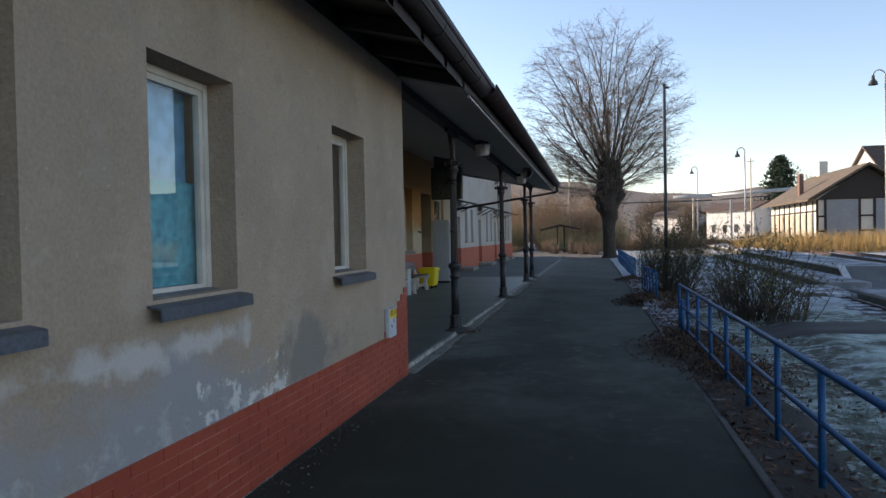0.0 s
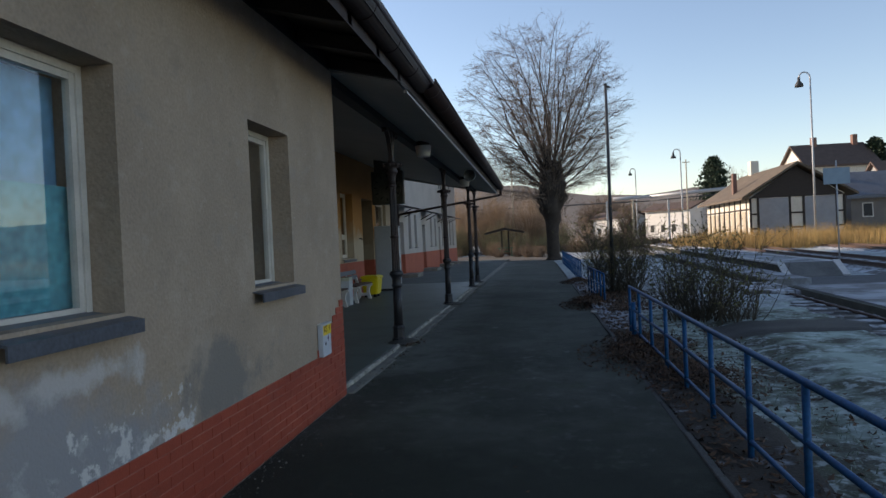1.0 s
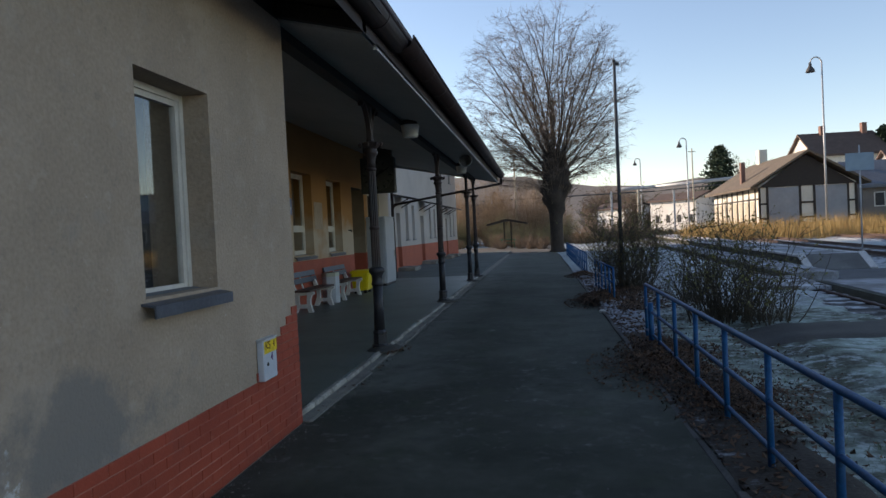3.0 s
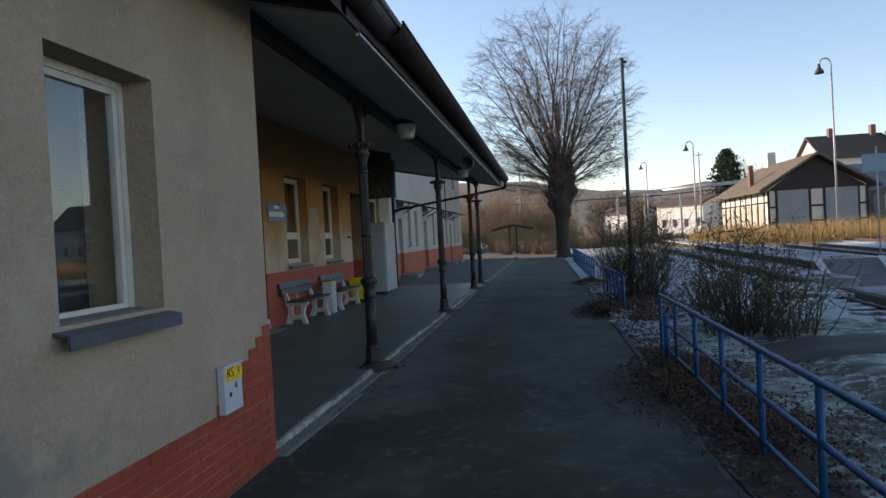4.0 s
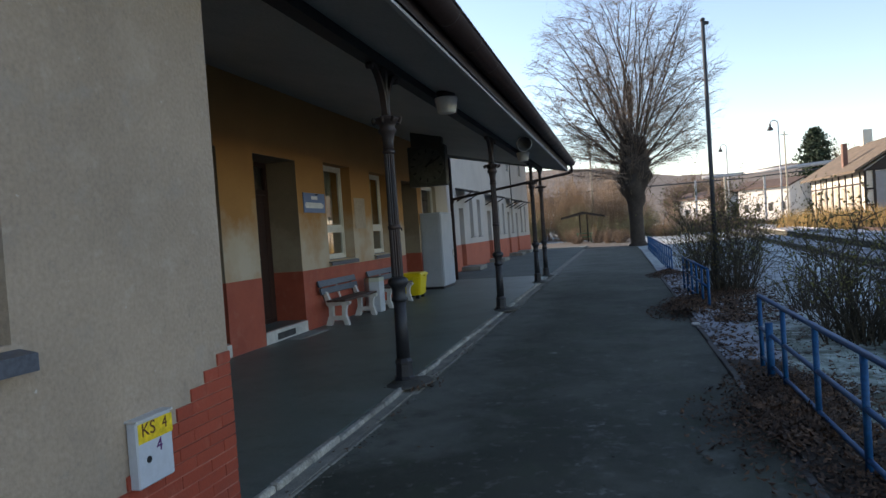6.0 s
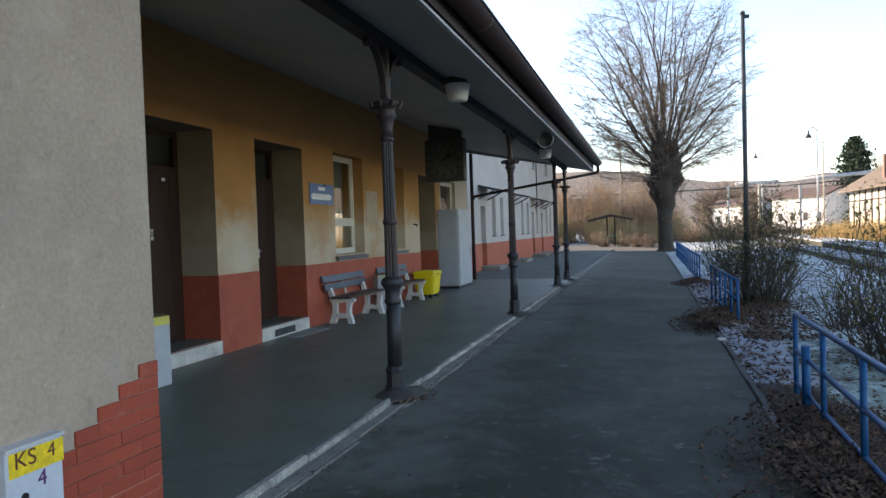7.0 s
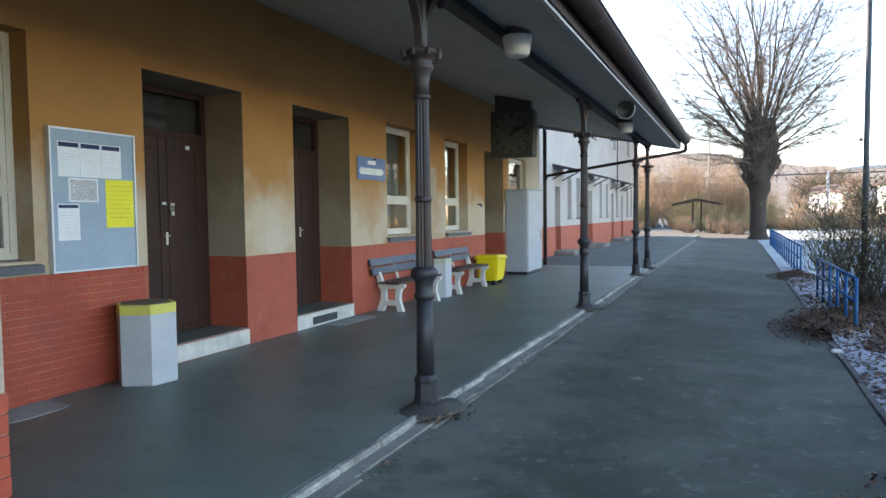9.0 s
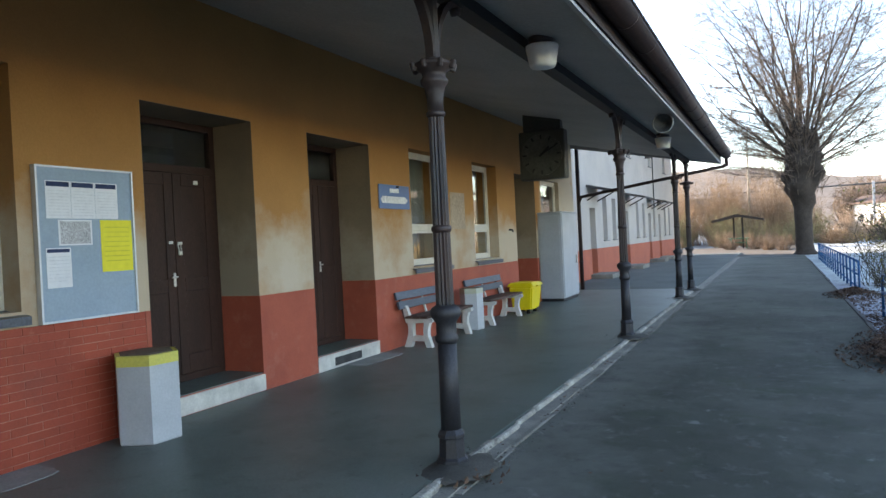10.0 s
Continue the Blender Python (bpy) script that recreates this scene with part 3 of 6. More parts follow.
# Grey-brown plaster, with the recess's shade put into the colour.
reveal_shade_plaster = mat("shaded_reveal_plaster", (0.25, 0.185, 0.12), (0.18, 0.135, 0.09), big=1.2, fine=60, rough=0.92, bump=0.25, grain=0.06)
# Beige lower part; the darkening towards the top is painted shade.
blotch(reveal_shade_plaster, (0.33, 0.275, 0.20), 1.4, 0.3, 0.5, zhi=2.0, soft=0.6, seed=95.0, amount=0.7)
door(1, DOORS[0], 0.815, hasp=True)
door(2, DOORS[1], 0.90)
door(3, DOORS[2], 0.65)
st = thing("door_step", (XW, 11.75, 0.05), "whitewashed concrete door step", "step", "door steps")
part("riser", box(B(), XW - 0.2, XW + 0.012, 11.03, 12.5, 0.05, 0.235, 0.012), white_step, st, world_space=True)
part("tread", box(B(), XW - 0.5, XW - 0.002, 11.04, 12.46, 0.236, 0.25), concrete_floor, st, world_space=True)
st = thing("door_step", (XW, 14.14, 0.05), "whitewashed concrete door step with a vent hole shaded by a dark sheet", "step", "door steps")
bm = wall_along_y(B(), XW + 0.012, 0.1, 13.44, 14.86, 0.05, 0.235, [(13.78, 14.4, 0.075, 0.18)])
part("riser", bm, white_step, st, world_space=True)
# Dark sheet just behind the riser's face stands in for the shaded hollow.
part("hole_shade", box(B(), XW - 0.02, XW + 0.0065, 13.76, 14.42, 0.055, 0.2), unlit_dark, st, world_space=True)
part("tread", box(B(), XW - 0.5, XW - 0.002, 13.45, 14.82, 0.236, 0.25), concrete_floor, st, world_space=True)

# ---- columns ----
pad_mat = mat("damp_concrete_pad", (0.085, 0.08, 0.068), (0.045, 0.042, 0.037), big=4, fine=70, rough=0.85, bump=0.4)


def column(y):
    c = thing("platform_column", (-2.13, y, 0.05), "dark cast-iron column with fluted shaft, collar and capital", "column", "columns carrying the canopy")
    part("base", lathe(B(), [(0.112, 0.0), (0.112, 0.05), (0.094, 0.065), (0.088, 0.19), (0.096, 0.2), (0.096, 0.22), (0.074, 0.25)], 8, smooth=False), iron, c)
    part("lower_shaft", lathe(B(), [(0.070, 0.25), (0.064, 0.84)], 20), iron, c)
    part("collar", lathe(B(), [(0.066, 0.83), (0.080, 0.85), (0.080, 0.875), (0.069, 0.89), (0.071, 0.97), (0.092, 1.0), (0.105, 1.02), (0.107, 1.045), (0.096, 1.07), (0.064, 1.09)], 20), iron, c)
    part("shaft", lathe(B(), [(0.062, 1.09), (0.058, 1.6), (0.052, 2.42)], 28, flute=0.16, smooth=False), iron, c)
    part("ring", lathe(B(), [(0.060, 1.58), (0.069, 1.595), (0.069, 1.615), (0.060, 1.63)], 16), iron, c)
    part("neck_ring", lathe(B(), [(0.054, 2.36), (0.066, 2.372), (0.066, 2.39), (0.054, 2.402)], 16), iron, c)
    part("capital", lathe(B(), [(0.054, 2.40), (0.056, 2.48), (0.064, 2.52), (0.070, 2.56), (0.092, 2.585), (0.096, 2.61), (0.078, 2.63), (0.085, 2.66), (0.135, 2.695), (0.142, 2.715), (0.10, 2.735), (0.06, 2.75)], 16), iron, c)
    for a in range(8):
        ang = a * math.pi / 4
        part("capital_leaf", box(B(), -0.02, 0.02, -0.016, 0.016, -0.03, 0.03, 0.008), iron, c).matrix_basis = pose(0.142 * math.cos(ang), 0.142 * math.sin(ang), 2.70, 0, 18, math.degrees(ang))
    part("head_post", lathe(B(), [(0.056, 2.745), (0.046, 2.80), (0.046, 3.225)], 8, smooth=False), iron, c)
    for s in (-1, 1):
        arc = [(s * (0.05 + 0.40 * (1 - math.cos(a))), 2.76 + 0.455 * math.sin(a)) for a in [math.pi / 2 * i / 10 for i in range(11)]]
        inner = [(y - s * 0.012 - s * 0.03 * (1 - k / 10), z + 0.045 * k / 10) for k, (y, z) in enumerate(arc)]
        inner = [(y - s * 0.035 * k / 10, min(z, 3.222)) for k, (y, z) in enumerate(inner)]
        bm = B()
        slab(bm, arc + inner[::-1], 0, -0.03, 0.03)
        part("bracket", bm, iron, c)
        part("bracket_boss", lathe(B(), [(0.02, -0.036), (0.034, -0.03), (0.034, 0.03), (0.02, 0.036)], 10), iron, c).matrix_basis = pose(0, s * 0.40, 3.185, 0, 90, 0)
    return c


c0 = column(10.87)
for y in (16.87, 22.85, 25.08):
    copy_thing(c0, pose(-2.13, y, 0.05))
for y in (10.87, 16.87, 22.85, 25.08):
    bm = B()
    lathe(bm, [(0.30, 0.0), (0.25, 0.014), (0.19, 0.02), (0.14, 0.04)], 28, (-2.08, y, 0.04))
    for v in bm.verts:
        k = 0.85 + 0.3 * noise.noise(v.co * 3) + 0.15 * noise.noise(v.co * 12)
        v.co.x = -2.08 + (v.co.x + 2.08) * k
        v.co.y = y + (v.co.y - y) * 1.25 * k
        v.co.z += 0.008 * noise.noise(v.co * 14)
    tagged(part("column_pad", bm, pad_mat), "rough damp concrete pad round a column foot", "pad", "pads round the column feet")

# ---- things under the canopy ----
opal = mat("opal_lamp_glass", (0.72, 0.71, 0.68), (0.62, 0.61, 0.58), big=6, fine=30, rough=0.35, bump=0, grain=0.06)


def bowl_lamp(x, y):
    top = soffit(x)
    l = thing("ceiling_lamp", (x, y, top), "unlit white opal bowl lamp on a dark mount", "lamp", "lamps under the canopy")
    part("mount", lathe(B(), [(0.11, -0.07), (0.12, -0.02), (0.12, 0.004)], 16), iron, l)
    part("bowl", lathe(B(), [(0.06, -0.262), (0.105, -0.26), (0.118, -0.24), (0.145, -0.09), (0.145, -0.07)], 20), opal, l, "white opal glass bowl")
    return l


bowl_lamp(-1.9, 12.6)
bowl_lamp(-1.9, 19.7)
grey_horn = mat("dark_grey_horn_paint", (0.075, 0.077, 0.08), (0.05, 0.052, 0.055), big=8, fine=40, rough=0.5)
alu_dull = mat("dull_grey_rim_paint", (0.30, 0.30, 0.29), (0.22, 0.22, 0.21), big=8, fine=40, rough=0.6)
sp = thing("loudspeaker", (-1.5, 16.9, soffit(-1.5)), "dark grey horn loudspeaker with a pale rim under the canopy", "loudspeaker")
bm = lathe(B(), [(0.03, 0.2), (0.06, 0.1), (0.10, 0.04), (0.135, 0.0), (0.14, -0.012), (0.13, -0.004), (0.09, 0.05), (0.045, 0.11), (0.02, 0.12)], 20)
bm.transform(pose(0, 0, -0.132, -90, 0, 0))
part("horn", bm, grey_horn, sp)
bm = lathe(B(), [(0.130, -0.008), (0.134, -0.018), (0.146, -0.018), (0.15, -0.008), (0.146, 0.002), (0.134, 0.002)], 24)
bm.transform(pose(0, 0, -0.132, -90, 0, 0))
bmesh.ops.delete(bm, geom=[f for f in bm.faces if len(f.verts) > 4], context="FACES_ONLY")
part("rim", bm, alu_dull, sp, "pale horn rim")
part("driver", box(B(), -0.05, 0.05, 0.18, 0.3, -0.18, -0.08, 0.01), grey_horn, sp)
part("bracket", box(B(), -0.02, 0.02, 0.12, 0.16, -0.13, 0.003), iron, sp)

clock_case = mat("dull_dark_clock_case", (0.062, 0.064, 0.052), (0.045, 0.047, 0.04), big=5, fine=40, rough=0.5)
dial_mat = mat("dim_grey_dial", (0.085, 0.092, 0.076), (0.065, 0.07, 0.06), big=3, fine=20, rough=0.35, bump=0)
black = mat("black_paint", (0.012, 0.012, 0.013), big=6, fine=30, rough=0.5, bump=0)
ck = thing("station_clock", (-3.98, 19.1, 3.1), "large square station clock in a dark case hung from the soffit", "clock")
part("case", box(B(), -0.44, 0.44, -0.1, 0.14, -0.46, 0.45, 0.02), clock_case, ck)
dl = part("dial", lathe(B(), [(0.395, 0.0), (0.395, 0.012)], 32), dial_mat, ck)
dl.matrix_basis = pose(0, -0.101, 0, 90, 0, 0)
for k in range(12):
    a = k * math.pi / 6
    bm = box(B(), -0.016, 0.016, 0.29, 0.37, 0.0125, 0.016)
    bm.transform(Matrix.Rotation(a, 4, "Z"))
    part("hour_mark", bm, black, dl)
for n, ang, ln, w in (("hour_hand", -48, 0.2, 0.02), ("minute_hand", -62, 0.3, 0.014)):
    bm = box(B(), -w, w, -0.05, ln, 0.017, 0.021)
    bm.transform(Matrix.Rotation(radians(ang), 4, "Z"))
    part(n, bm, black, dl)
# Hanger made a solid wide block, filling in the dark shadow above the case.
part("mount", slab(B(), [(-0.36, 0.449), (0.36, 0.449), (0.36, soffit(-3.62) - 3.1 + 0.004), (-0.36, soffit(-4.34) - 3.1 + 0.004)], 1, -0.05, 0.12), clock_case, ck)

cab_paint = mat("light_grey_cabinet_paint", (0.40, 0.43, 0.46), (0.35, 0.38, 0.41), big=2, fine=40, rough=0.45, bump=0.04, grain=0.06)
cb = thing("switch_cabinet", (-4.85, 22.75, 0.05), "tall light grey steel cabinet with a shut door", "cabinet")
part("body", box(B(), -0.29, 0.27, -0.65, 0.65, 0.07, 2.07, 0.008), cab_paint, cb)
part("plinth", box(B(), -0.275, 0.25, -0.62, 0.62, 0.0, 0.07), iron, cb)
part("top_cap", box(B(), -0.295, 0.30, -0.67, 0.67, 2.071, 2.09, 0.005), cab_paint, cb)
dr = part("door", box(B(), 0.272, 0.29, -0.62, 0.62, 0.1, 2.04, 0.004), cab_paint, cb)
part("handle", box(B(), 0.291, 0.32, 0.42, 0.47, 0.85, 1.05, 0.006), steel, dr, "bright swing handle")
part("side_panel", box(B(), -0.25, 0.23, -0.665, -0.651, 0.12, 2.0, 0.004), cab_paint, cb)

board_blue = mat("blue_grey_board_felt", (0.30, 0.38, 0.46), (0.26, 0.34, 0.42), big=2.5, fine=50, rough=0.6, bump=0.05, grain=0.06)
alu = mat("pale_aluminium", (0.62, 0.64, 0.66), (0.54, 0.56, 0.58), big=6, fine=60, rough=0.45, metal=0.4, grain=0.04, bump=0)
paper = mat("white_paper", (0.76, 0.77, 0.80), (0.70, 0.71, 0.74), big=3, fine=20, rough=0.8, bump=0, grain=0.04)
yellow_paper = mat("yellow_paper", (0.80, 0.72, 0.06), (0.74, 0.66, 0.05), big=3, fine=20, rough=0.8, bump=0, grain=0.04)
navy = mat("navy_print", (0.03, 0.05, 0.12), big=6, fine=20, rough=0.8, bump=0)
grey_print = mat("grey_print", (0.52, 0.53, 0.55), (0.36, 0.36, 0.38), big=40, fine=120, rough=0.8, bump=0, grain=0.5)
nb = thing("notice_board", (XW, 10.435, 1.695), "blue-grey notice board with white and yellow notices", "notice board")
part("panel", box(B(), 0.01, 0.04, -0.42, 0.42, -0.595, 0.595), board_blue, nb)
part("board_frame", ring_frame(B(), 0.003, 0.056, -0.435, 0.435, -0.61, 0.61, 0.015), alu, nb, "pale metal frame")


def notice(y0, y1, z0, z1, m, x=0.041):
    return part("notice", box(B(), x, x + 0.002, y0, y1, z0, z1), m, nb)


def bars(pt, y0, y1, rows, m, x=0.0435, h=0.006):
    for z in rows:
        part("print_bar", box(B(), x, x + 0.001, y0, y1, z - h / 2, z + h / 2), m, pt)


faint_grey = mat("faint_grey_print", (0.68, 0.69, 0.73), (0.61, 0.62, 0.66), big=8, fine=40, rough=0.8, bump=0, grain=0.1)
for a, b in ((-0.352, -0.142), (-0.139, 0.07), (0.073, 0.283)):
    p = notice(a, b, 0.20, 0.495, paper)
    part("header", box(B(), 0.0435, 0.0445, a + 0.008, b - 0.012, 0.45, 0.488), navy, p, "navy header strip")
    bars(p, a + 0.02, b - 0.02, [0.225 + 0.024 * i for i in range(9)], faint_grey)
p = notice(-0.26, 0.03, -0.012, 0.19, paper)
part("plan", box(B(), 0.0435, 0.0445, -0.245, 0.015, 0.0, 0.178), grey_print, p, "grey printed plan")
p = notice(-0.37, -0.165, -0.34, -0.03, paper)
part("header", box(B(), 0.0435, 0.0445, -0.362, -0.175, -0.066, -0.038), navy, p, "navy header strip")
bars(p, -0.355, -0.18, [-0.10 - 0.027 * i for i in range(8)], faint_grey)
p = notice(0.108, 0.41, -0.24, 0.19, yellow_paper)
bars(p, 0.14, 0.38, [0.13, 0.09, 0.05, 0.01, -0.03, -0.07, -0.11, -0.15], mat("faint_print", (0.66, 0.60, 0.06), big=5, fine=10, bump=0))

sign_blue = mat("blue_enamel", (0.10, 0.17, 0.34), (0.085, 0.15, 0.30), big=4, fine=30, rough=0.35, bump=0, grain=0.08)
sg = thing("direction_sign", (XW, 15.46, 2.26), "blue enamel sign with a white arrow band", "sign")
part("plate", box(B(), 0.006, 0.022, -0.44, 0.44, -0.175, 0.175, 0.004), sign_blue, sg)
bm = B()
slab(bm, [(-0.36, -0.095), (0.30, -0.095), (0.38, -0.045), (0.30, 0.005), (-0.36, 0.005), (-0.40, -0.045)], 0, 0.0225, 0.025)
part("arrow_band", bm, white_small, sg, "white arrow-shaped band")
part("text_bar", box(B(), 0.0225, 0.025, -0.14, 0.12, 0.06, 0.12), white_small, sg)
part("screw", lathe(B(), [(0.03, 0.0), (0.03, 0.02)], 8, (0.03, 0.07, 0.14)), black, sg)
poster = tagged(part("wall_poster", box(B(), XW + 0.001, XW + 0.006, 17.38, 17.98, 1.78, 2.42), mat("faded_brown_poster", (0.40, 0.31, 0.22), (0.34, 0.26, 0.19), big=3, fine=30, bump=0)), "faded brown poster pasted on the wall", "poster")
tap = thing("wall_tap", (XW, 20.2, 1.75), "small dark metal hook on the plaster wall", "hook")
part("hook", pipe(B(), [(0.0, 0, 0), (0.08, 0, 0), (0.09, 0, -0.05)], 0.018, 6), iron, tap)

# ---- repairs in the floor ----
pale_repair = mat("pale_cement_repair", (0.34, 0.345, 0.325), (0.24, 0.245, 0.23), big=3, fine=60, rough=0.8, bump=0.3, grain=0.12)
for cx, cy, ax, ay, sd in ((-5.0, 14.45, 0.22, 0.5, 1.0), (-4.98, 9.55, 0.22, 0.34, 5.0)):
    bm = B()
    ring = []
    for k in range(36):
        a = 2 * math.pi * k / 36
        q = 1 + 0.16 * noise.noise((math.cos(a) * 1.7, math.sin(a) * 1.7, sd)) + 0.07 * noise.noise((math.cos(a) * 6, math.sin(a) * 6, sd))
        sq = 1 / max(abs(math.cos(a)), abs(math.sin(a))) ** 0.7
        ring.append((max(XW + 0.01, cx + ax * q * sq * math.cos(a)), cy + ay * q * sq * math.sin(a)))
    slab(bm, ring, 2, 0.045, 0.0545)
    tagged(part("floor_patch", bm, pale_repair), "pale cement repair patch in the concrete floor", "patch", "cement repairs in the floor")

# ---- bins and benches ----
bin_grey = mat("pale_grey_bin_concrete", (0.46, 0.48, 0.50), (0.38, 0.40, 0.42), big=3, fine=60, rough=0.75, bump=0.04, grain=0.05)
bin_yellow = mat("yellow_bin_band", (0.62, 0.56, 0.10), (0.50, 0.46, 0.12), big=4, fine=50, rough=0.7, grain=0.08, bump=0.05)


bin_lid = mat("dull_brown_bin_lid", (0.17, 0.13, 0.09), (0.11, 0.085, 0.06), big=6, fine=40, rough=0.7)


bin_faded = mat("faded_yellow_rim", (0.46, 0.47, 0.33), (0.38, 0.40, 0.34), big=5, fine=50, rough=0.75, grain=0.06, bump=0.05)


def litter_bin(x, y, turn, label, h=0.72, r=0.27, band=bin_yellow):
    b = thing("litter_bin", (x, y, 0.05), label, "bin", "litter bins", turn=turn)
    part("body", lathe(B(), [(r * 0.96, 0.0), (r, 0.012), (r, h - 0.085)], 6, smooth=False), bin_grey, b)
    part("band", lathe(B(), [(r * 1.008, h - 0.085), (r * 1.008, h)], 6, smooth=False), band, b, "worn yellow top band")
    part("liner", lathe(B(), [(r * 0.86, h + 0.0005), (r * 0.84, h + 0.008), (r * 0.3, h + 0.012)], 6, smooth=False), bin_lid, b, "dull brown lid")
    return b


litter_bin(-4.86, 10.72, 24, "hexagonal pale grey litter bin with a yellow rim, beside the door")
litter_bin(-4.85, 17.43, 20, "hexagonal pale grey litter bin between two benches", h=0.70, r=0.2, band=bin_faded)

leg_white = mat("white_painted_concrete", (0.62, 0.61, 0.58), (0.48, 0.47, 0.44), big=5, fine=60, rough=0.8, bump=0.1, grain=0.08)
slat_grey = mat("blue_grey_slat_paint", (0.085, 0.105, 0.14), (0.06, 0.075, 0.10), big=5, fine=40, rough=0.5, bump=0.15, stretch=(1, 0.3, 1), rand=0.2)
slat_brown = mat("dark_brown_slat", (0.085, 0.05, 0.04), (0.055, 0.034, 0.028), big=5, fine=40, rough=0.6, stretch=(1, 0.3, 1), rand=0.2)


def bench(y, half=0.78):
    b = thing("park_bench", (-4.84, y, 0.05), "park bench with blue-grey slats on white concrete legs", "bench", "benches by the wall")
    for s in (-half + 0.09, half - 0.09):
        bm = B()
        for w, side in ((0.045, [(-0.19, 0.35), (0.23, 0.36), (0.25, 0.39), (0.24, 0.42), (-0.17, 0.42)]),
                        (0.042, [(0.10, 0.37), (0.20, 0.37), (0.165, 0.27), (0.16, 0.18), (0.215, 0.0), (0.125, 0.0), (0.085, 0.13), (0.09, 0.25)]),
                        (0.041, [(-0.17, 0.37), (-0.075, 0.37), (-0.085, 0.25), (-0.08, 0.13), (-0.125, 0.0), (-0.235, 0.0), (-0.165, 0.18), (-0.16, 0.27)]),
                        (0.039, [(-0.15, 0.09), (0.15, 0.09), (0.13, 0.165), (-0.13, 0.165)]),
                        (0.037, [(-0.20, 0.36), (-0.10, 0.37), (-0.19, 0.60), (-0.25, 0.62)])):
            slab(bm, side, 1, s - w, s + w)
        part("leg", bm, leg_white, b, "white cast concrete leg")
    for i, x in enumerate((-0.10, 0.025, 0.15)):
        part("seat_slat", box(B(), x - 0.055, x + 0.055, -half - 0.04, half + 0.04, 0.425, 0.462, 0.005), slat_brown, b, "dark brown seat slat")
    for z in (0.60, 0.735):
        bm = box(B(), -0.018, 0.018, -half - 0.1, half + 0.06, -0.058, 0.058, 0.005)
        bm.transform(pose(-0.225 - (z - 0.6) * 0.3, 0, z + 0.02, 0, -14, 0))
        part("back_slat", bm, slat_grey, b)
    for s in (-half + 0.09, half - 0.09, 0.0):
        bm = box(B(), -0.012, 0.012, -0.02, 0.02, 0.42, 0.80)
        bm.transform(pose(-0.105, 0, 0, 0, -16, 0) @ pose(0, s, 0))
        part("back_strap", bm, leg_white if s == 0 else slat_brown, b)
    return b


b0 = bench(16.17)
copy_thing(b0, pose(-4.84, 18.6, 0.05))
plastic_yellow = mat("yellow_plastic", (0.78, 0.62, 0.015), (0.70, 0.54, 0.012), big=4, fine=30, rough=0.4, bump=0.03, grain=0.06)
gb = thing("grit_bin", (-4.76, 19.95, 0.05), "bright yellow plastic grit bin with a hinged lid", "bin")
bm = box(B(), -0.25, 0.25, -0.31, 0.31, 0.07, 0.54)
for v in bm.verts:
    if v.co.z < 0.2:
        v.co.x *= 0.78
        v.co.y *= 0.84
bmesh.ops.bevel(bm, geom=list(bm.edges), offset=0.03, segments=2, affect="EDGES")
part("body", bm, plastic_yellow, gb)
bm = box(B(), -0.285, 0.285, -0.35, 0.35, 0.54, 0.615)
for v in bm.verts:
    if v.co.z > 0.58:
        v.co.x *= 0.82
        v.co.y *= 0.86
bmesh.ops.bevel(bm, geom=list(bm.edges), offset=0.018, segments=2, affect="EDGES")
part("lid", bm, plastic_yellow, gb)
for sx in (-1, 1):
    for sy in (-1, 1):
        part("foot", box(B(), sx * 0.13 - 0.04, sx * 0.13 + 0.04, sy * 0.2 - 0.05, sy * 0.2 + 0.05, 0.0, 0.08), black, gb)
part("lid_lip", box(B(), 0.26, 0.305, -0.1, 0.1, 0.53, 0.56, 0.006), plastic_yellow, gb)

# ---- cable box on the block ----
box_grey = mat("pale_grey_plastic", (0.50, 0.53, 0.58), (0.45, 0.48, 0.53), big=4, fine=40, rough=0.5, bump=0.03, grain=0.05)
sticker = mat("yellow_sticker", (0.78, 0.55, 0.02), (0.70, 0.48, 0.02), big=5, fine=40, rough=0.5, bump=0)
ks = thing("cable_box", (XB, 6.79, 0.675), "pale grey cable box with a yellow label on the wall", "cable box")
part("body", box(B(), 0.002, 0.055, -0.124, 0.118, -0.148, 0.148, 0.006), box_grey, ks)
part("top_cap", box(B(), 0.0, 0.062, -0.128, 0.122, 0.1485, 0.158), alu, ks)
lb = part("label_plate", box(B(), 0.0555, 0.0565, -0.114, 0.119, 0.05, 0.138), sticker, ks, "yellow label")


def lettering(text, size, y, z, x, m, parent, name="lettering"):
    cu = bpy.data.curves.new(name, "FONT")
    cu.body, cu.size, cu.extrude, cu.align_x, cu.align_y = text, size, 0.0008, "LEFT", "BOTTOM"
    tmp = bpy.data.objects.new(name, cu)
    scene.collection.objects.link(tmp)
    dg = bpy.context.evaluated_depsgraph_get()
    me = bpy.data.meshes.new_from_object(tmp.evaluated_get(dg))
    bpy.data.objects.remove(tmp)
    me.materials.clear()
    me.materials.append(m)
    me.transform(pose(x, y, z, 90, 0, 90))
    return shared(name, me, parent, Matrix())


ink = mat("faded_brown_marker_ink", (0.14, 0.05, 0.02), big=5, fine=10, bump=0)
purple = mat("purple_marker_ink", (0.12, 0.03, 0.14), big=5, fine=10, bump=0)
lettering("KS", 0.085, -0.095, 0.062, 0.058, ink, lb)
lettering("4", 0.075, 0.045, 0.066, 0.058, ink, lb)
lettering("4", 0.085, 0.0, -0.03, 0.0565, purple, ks)
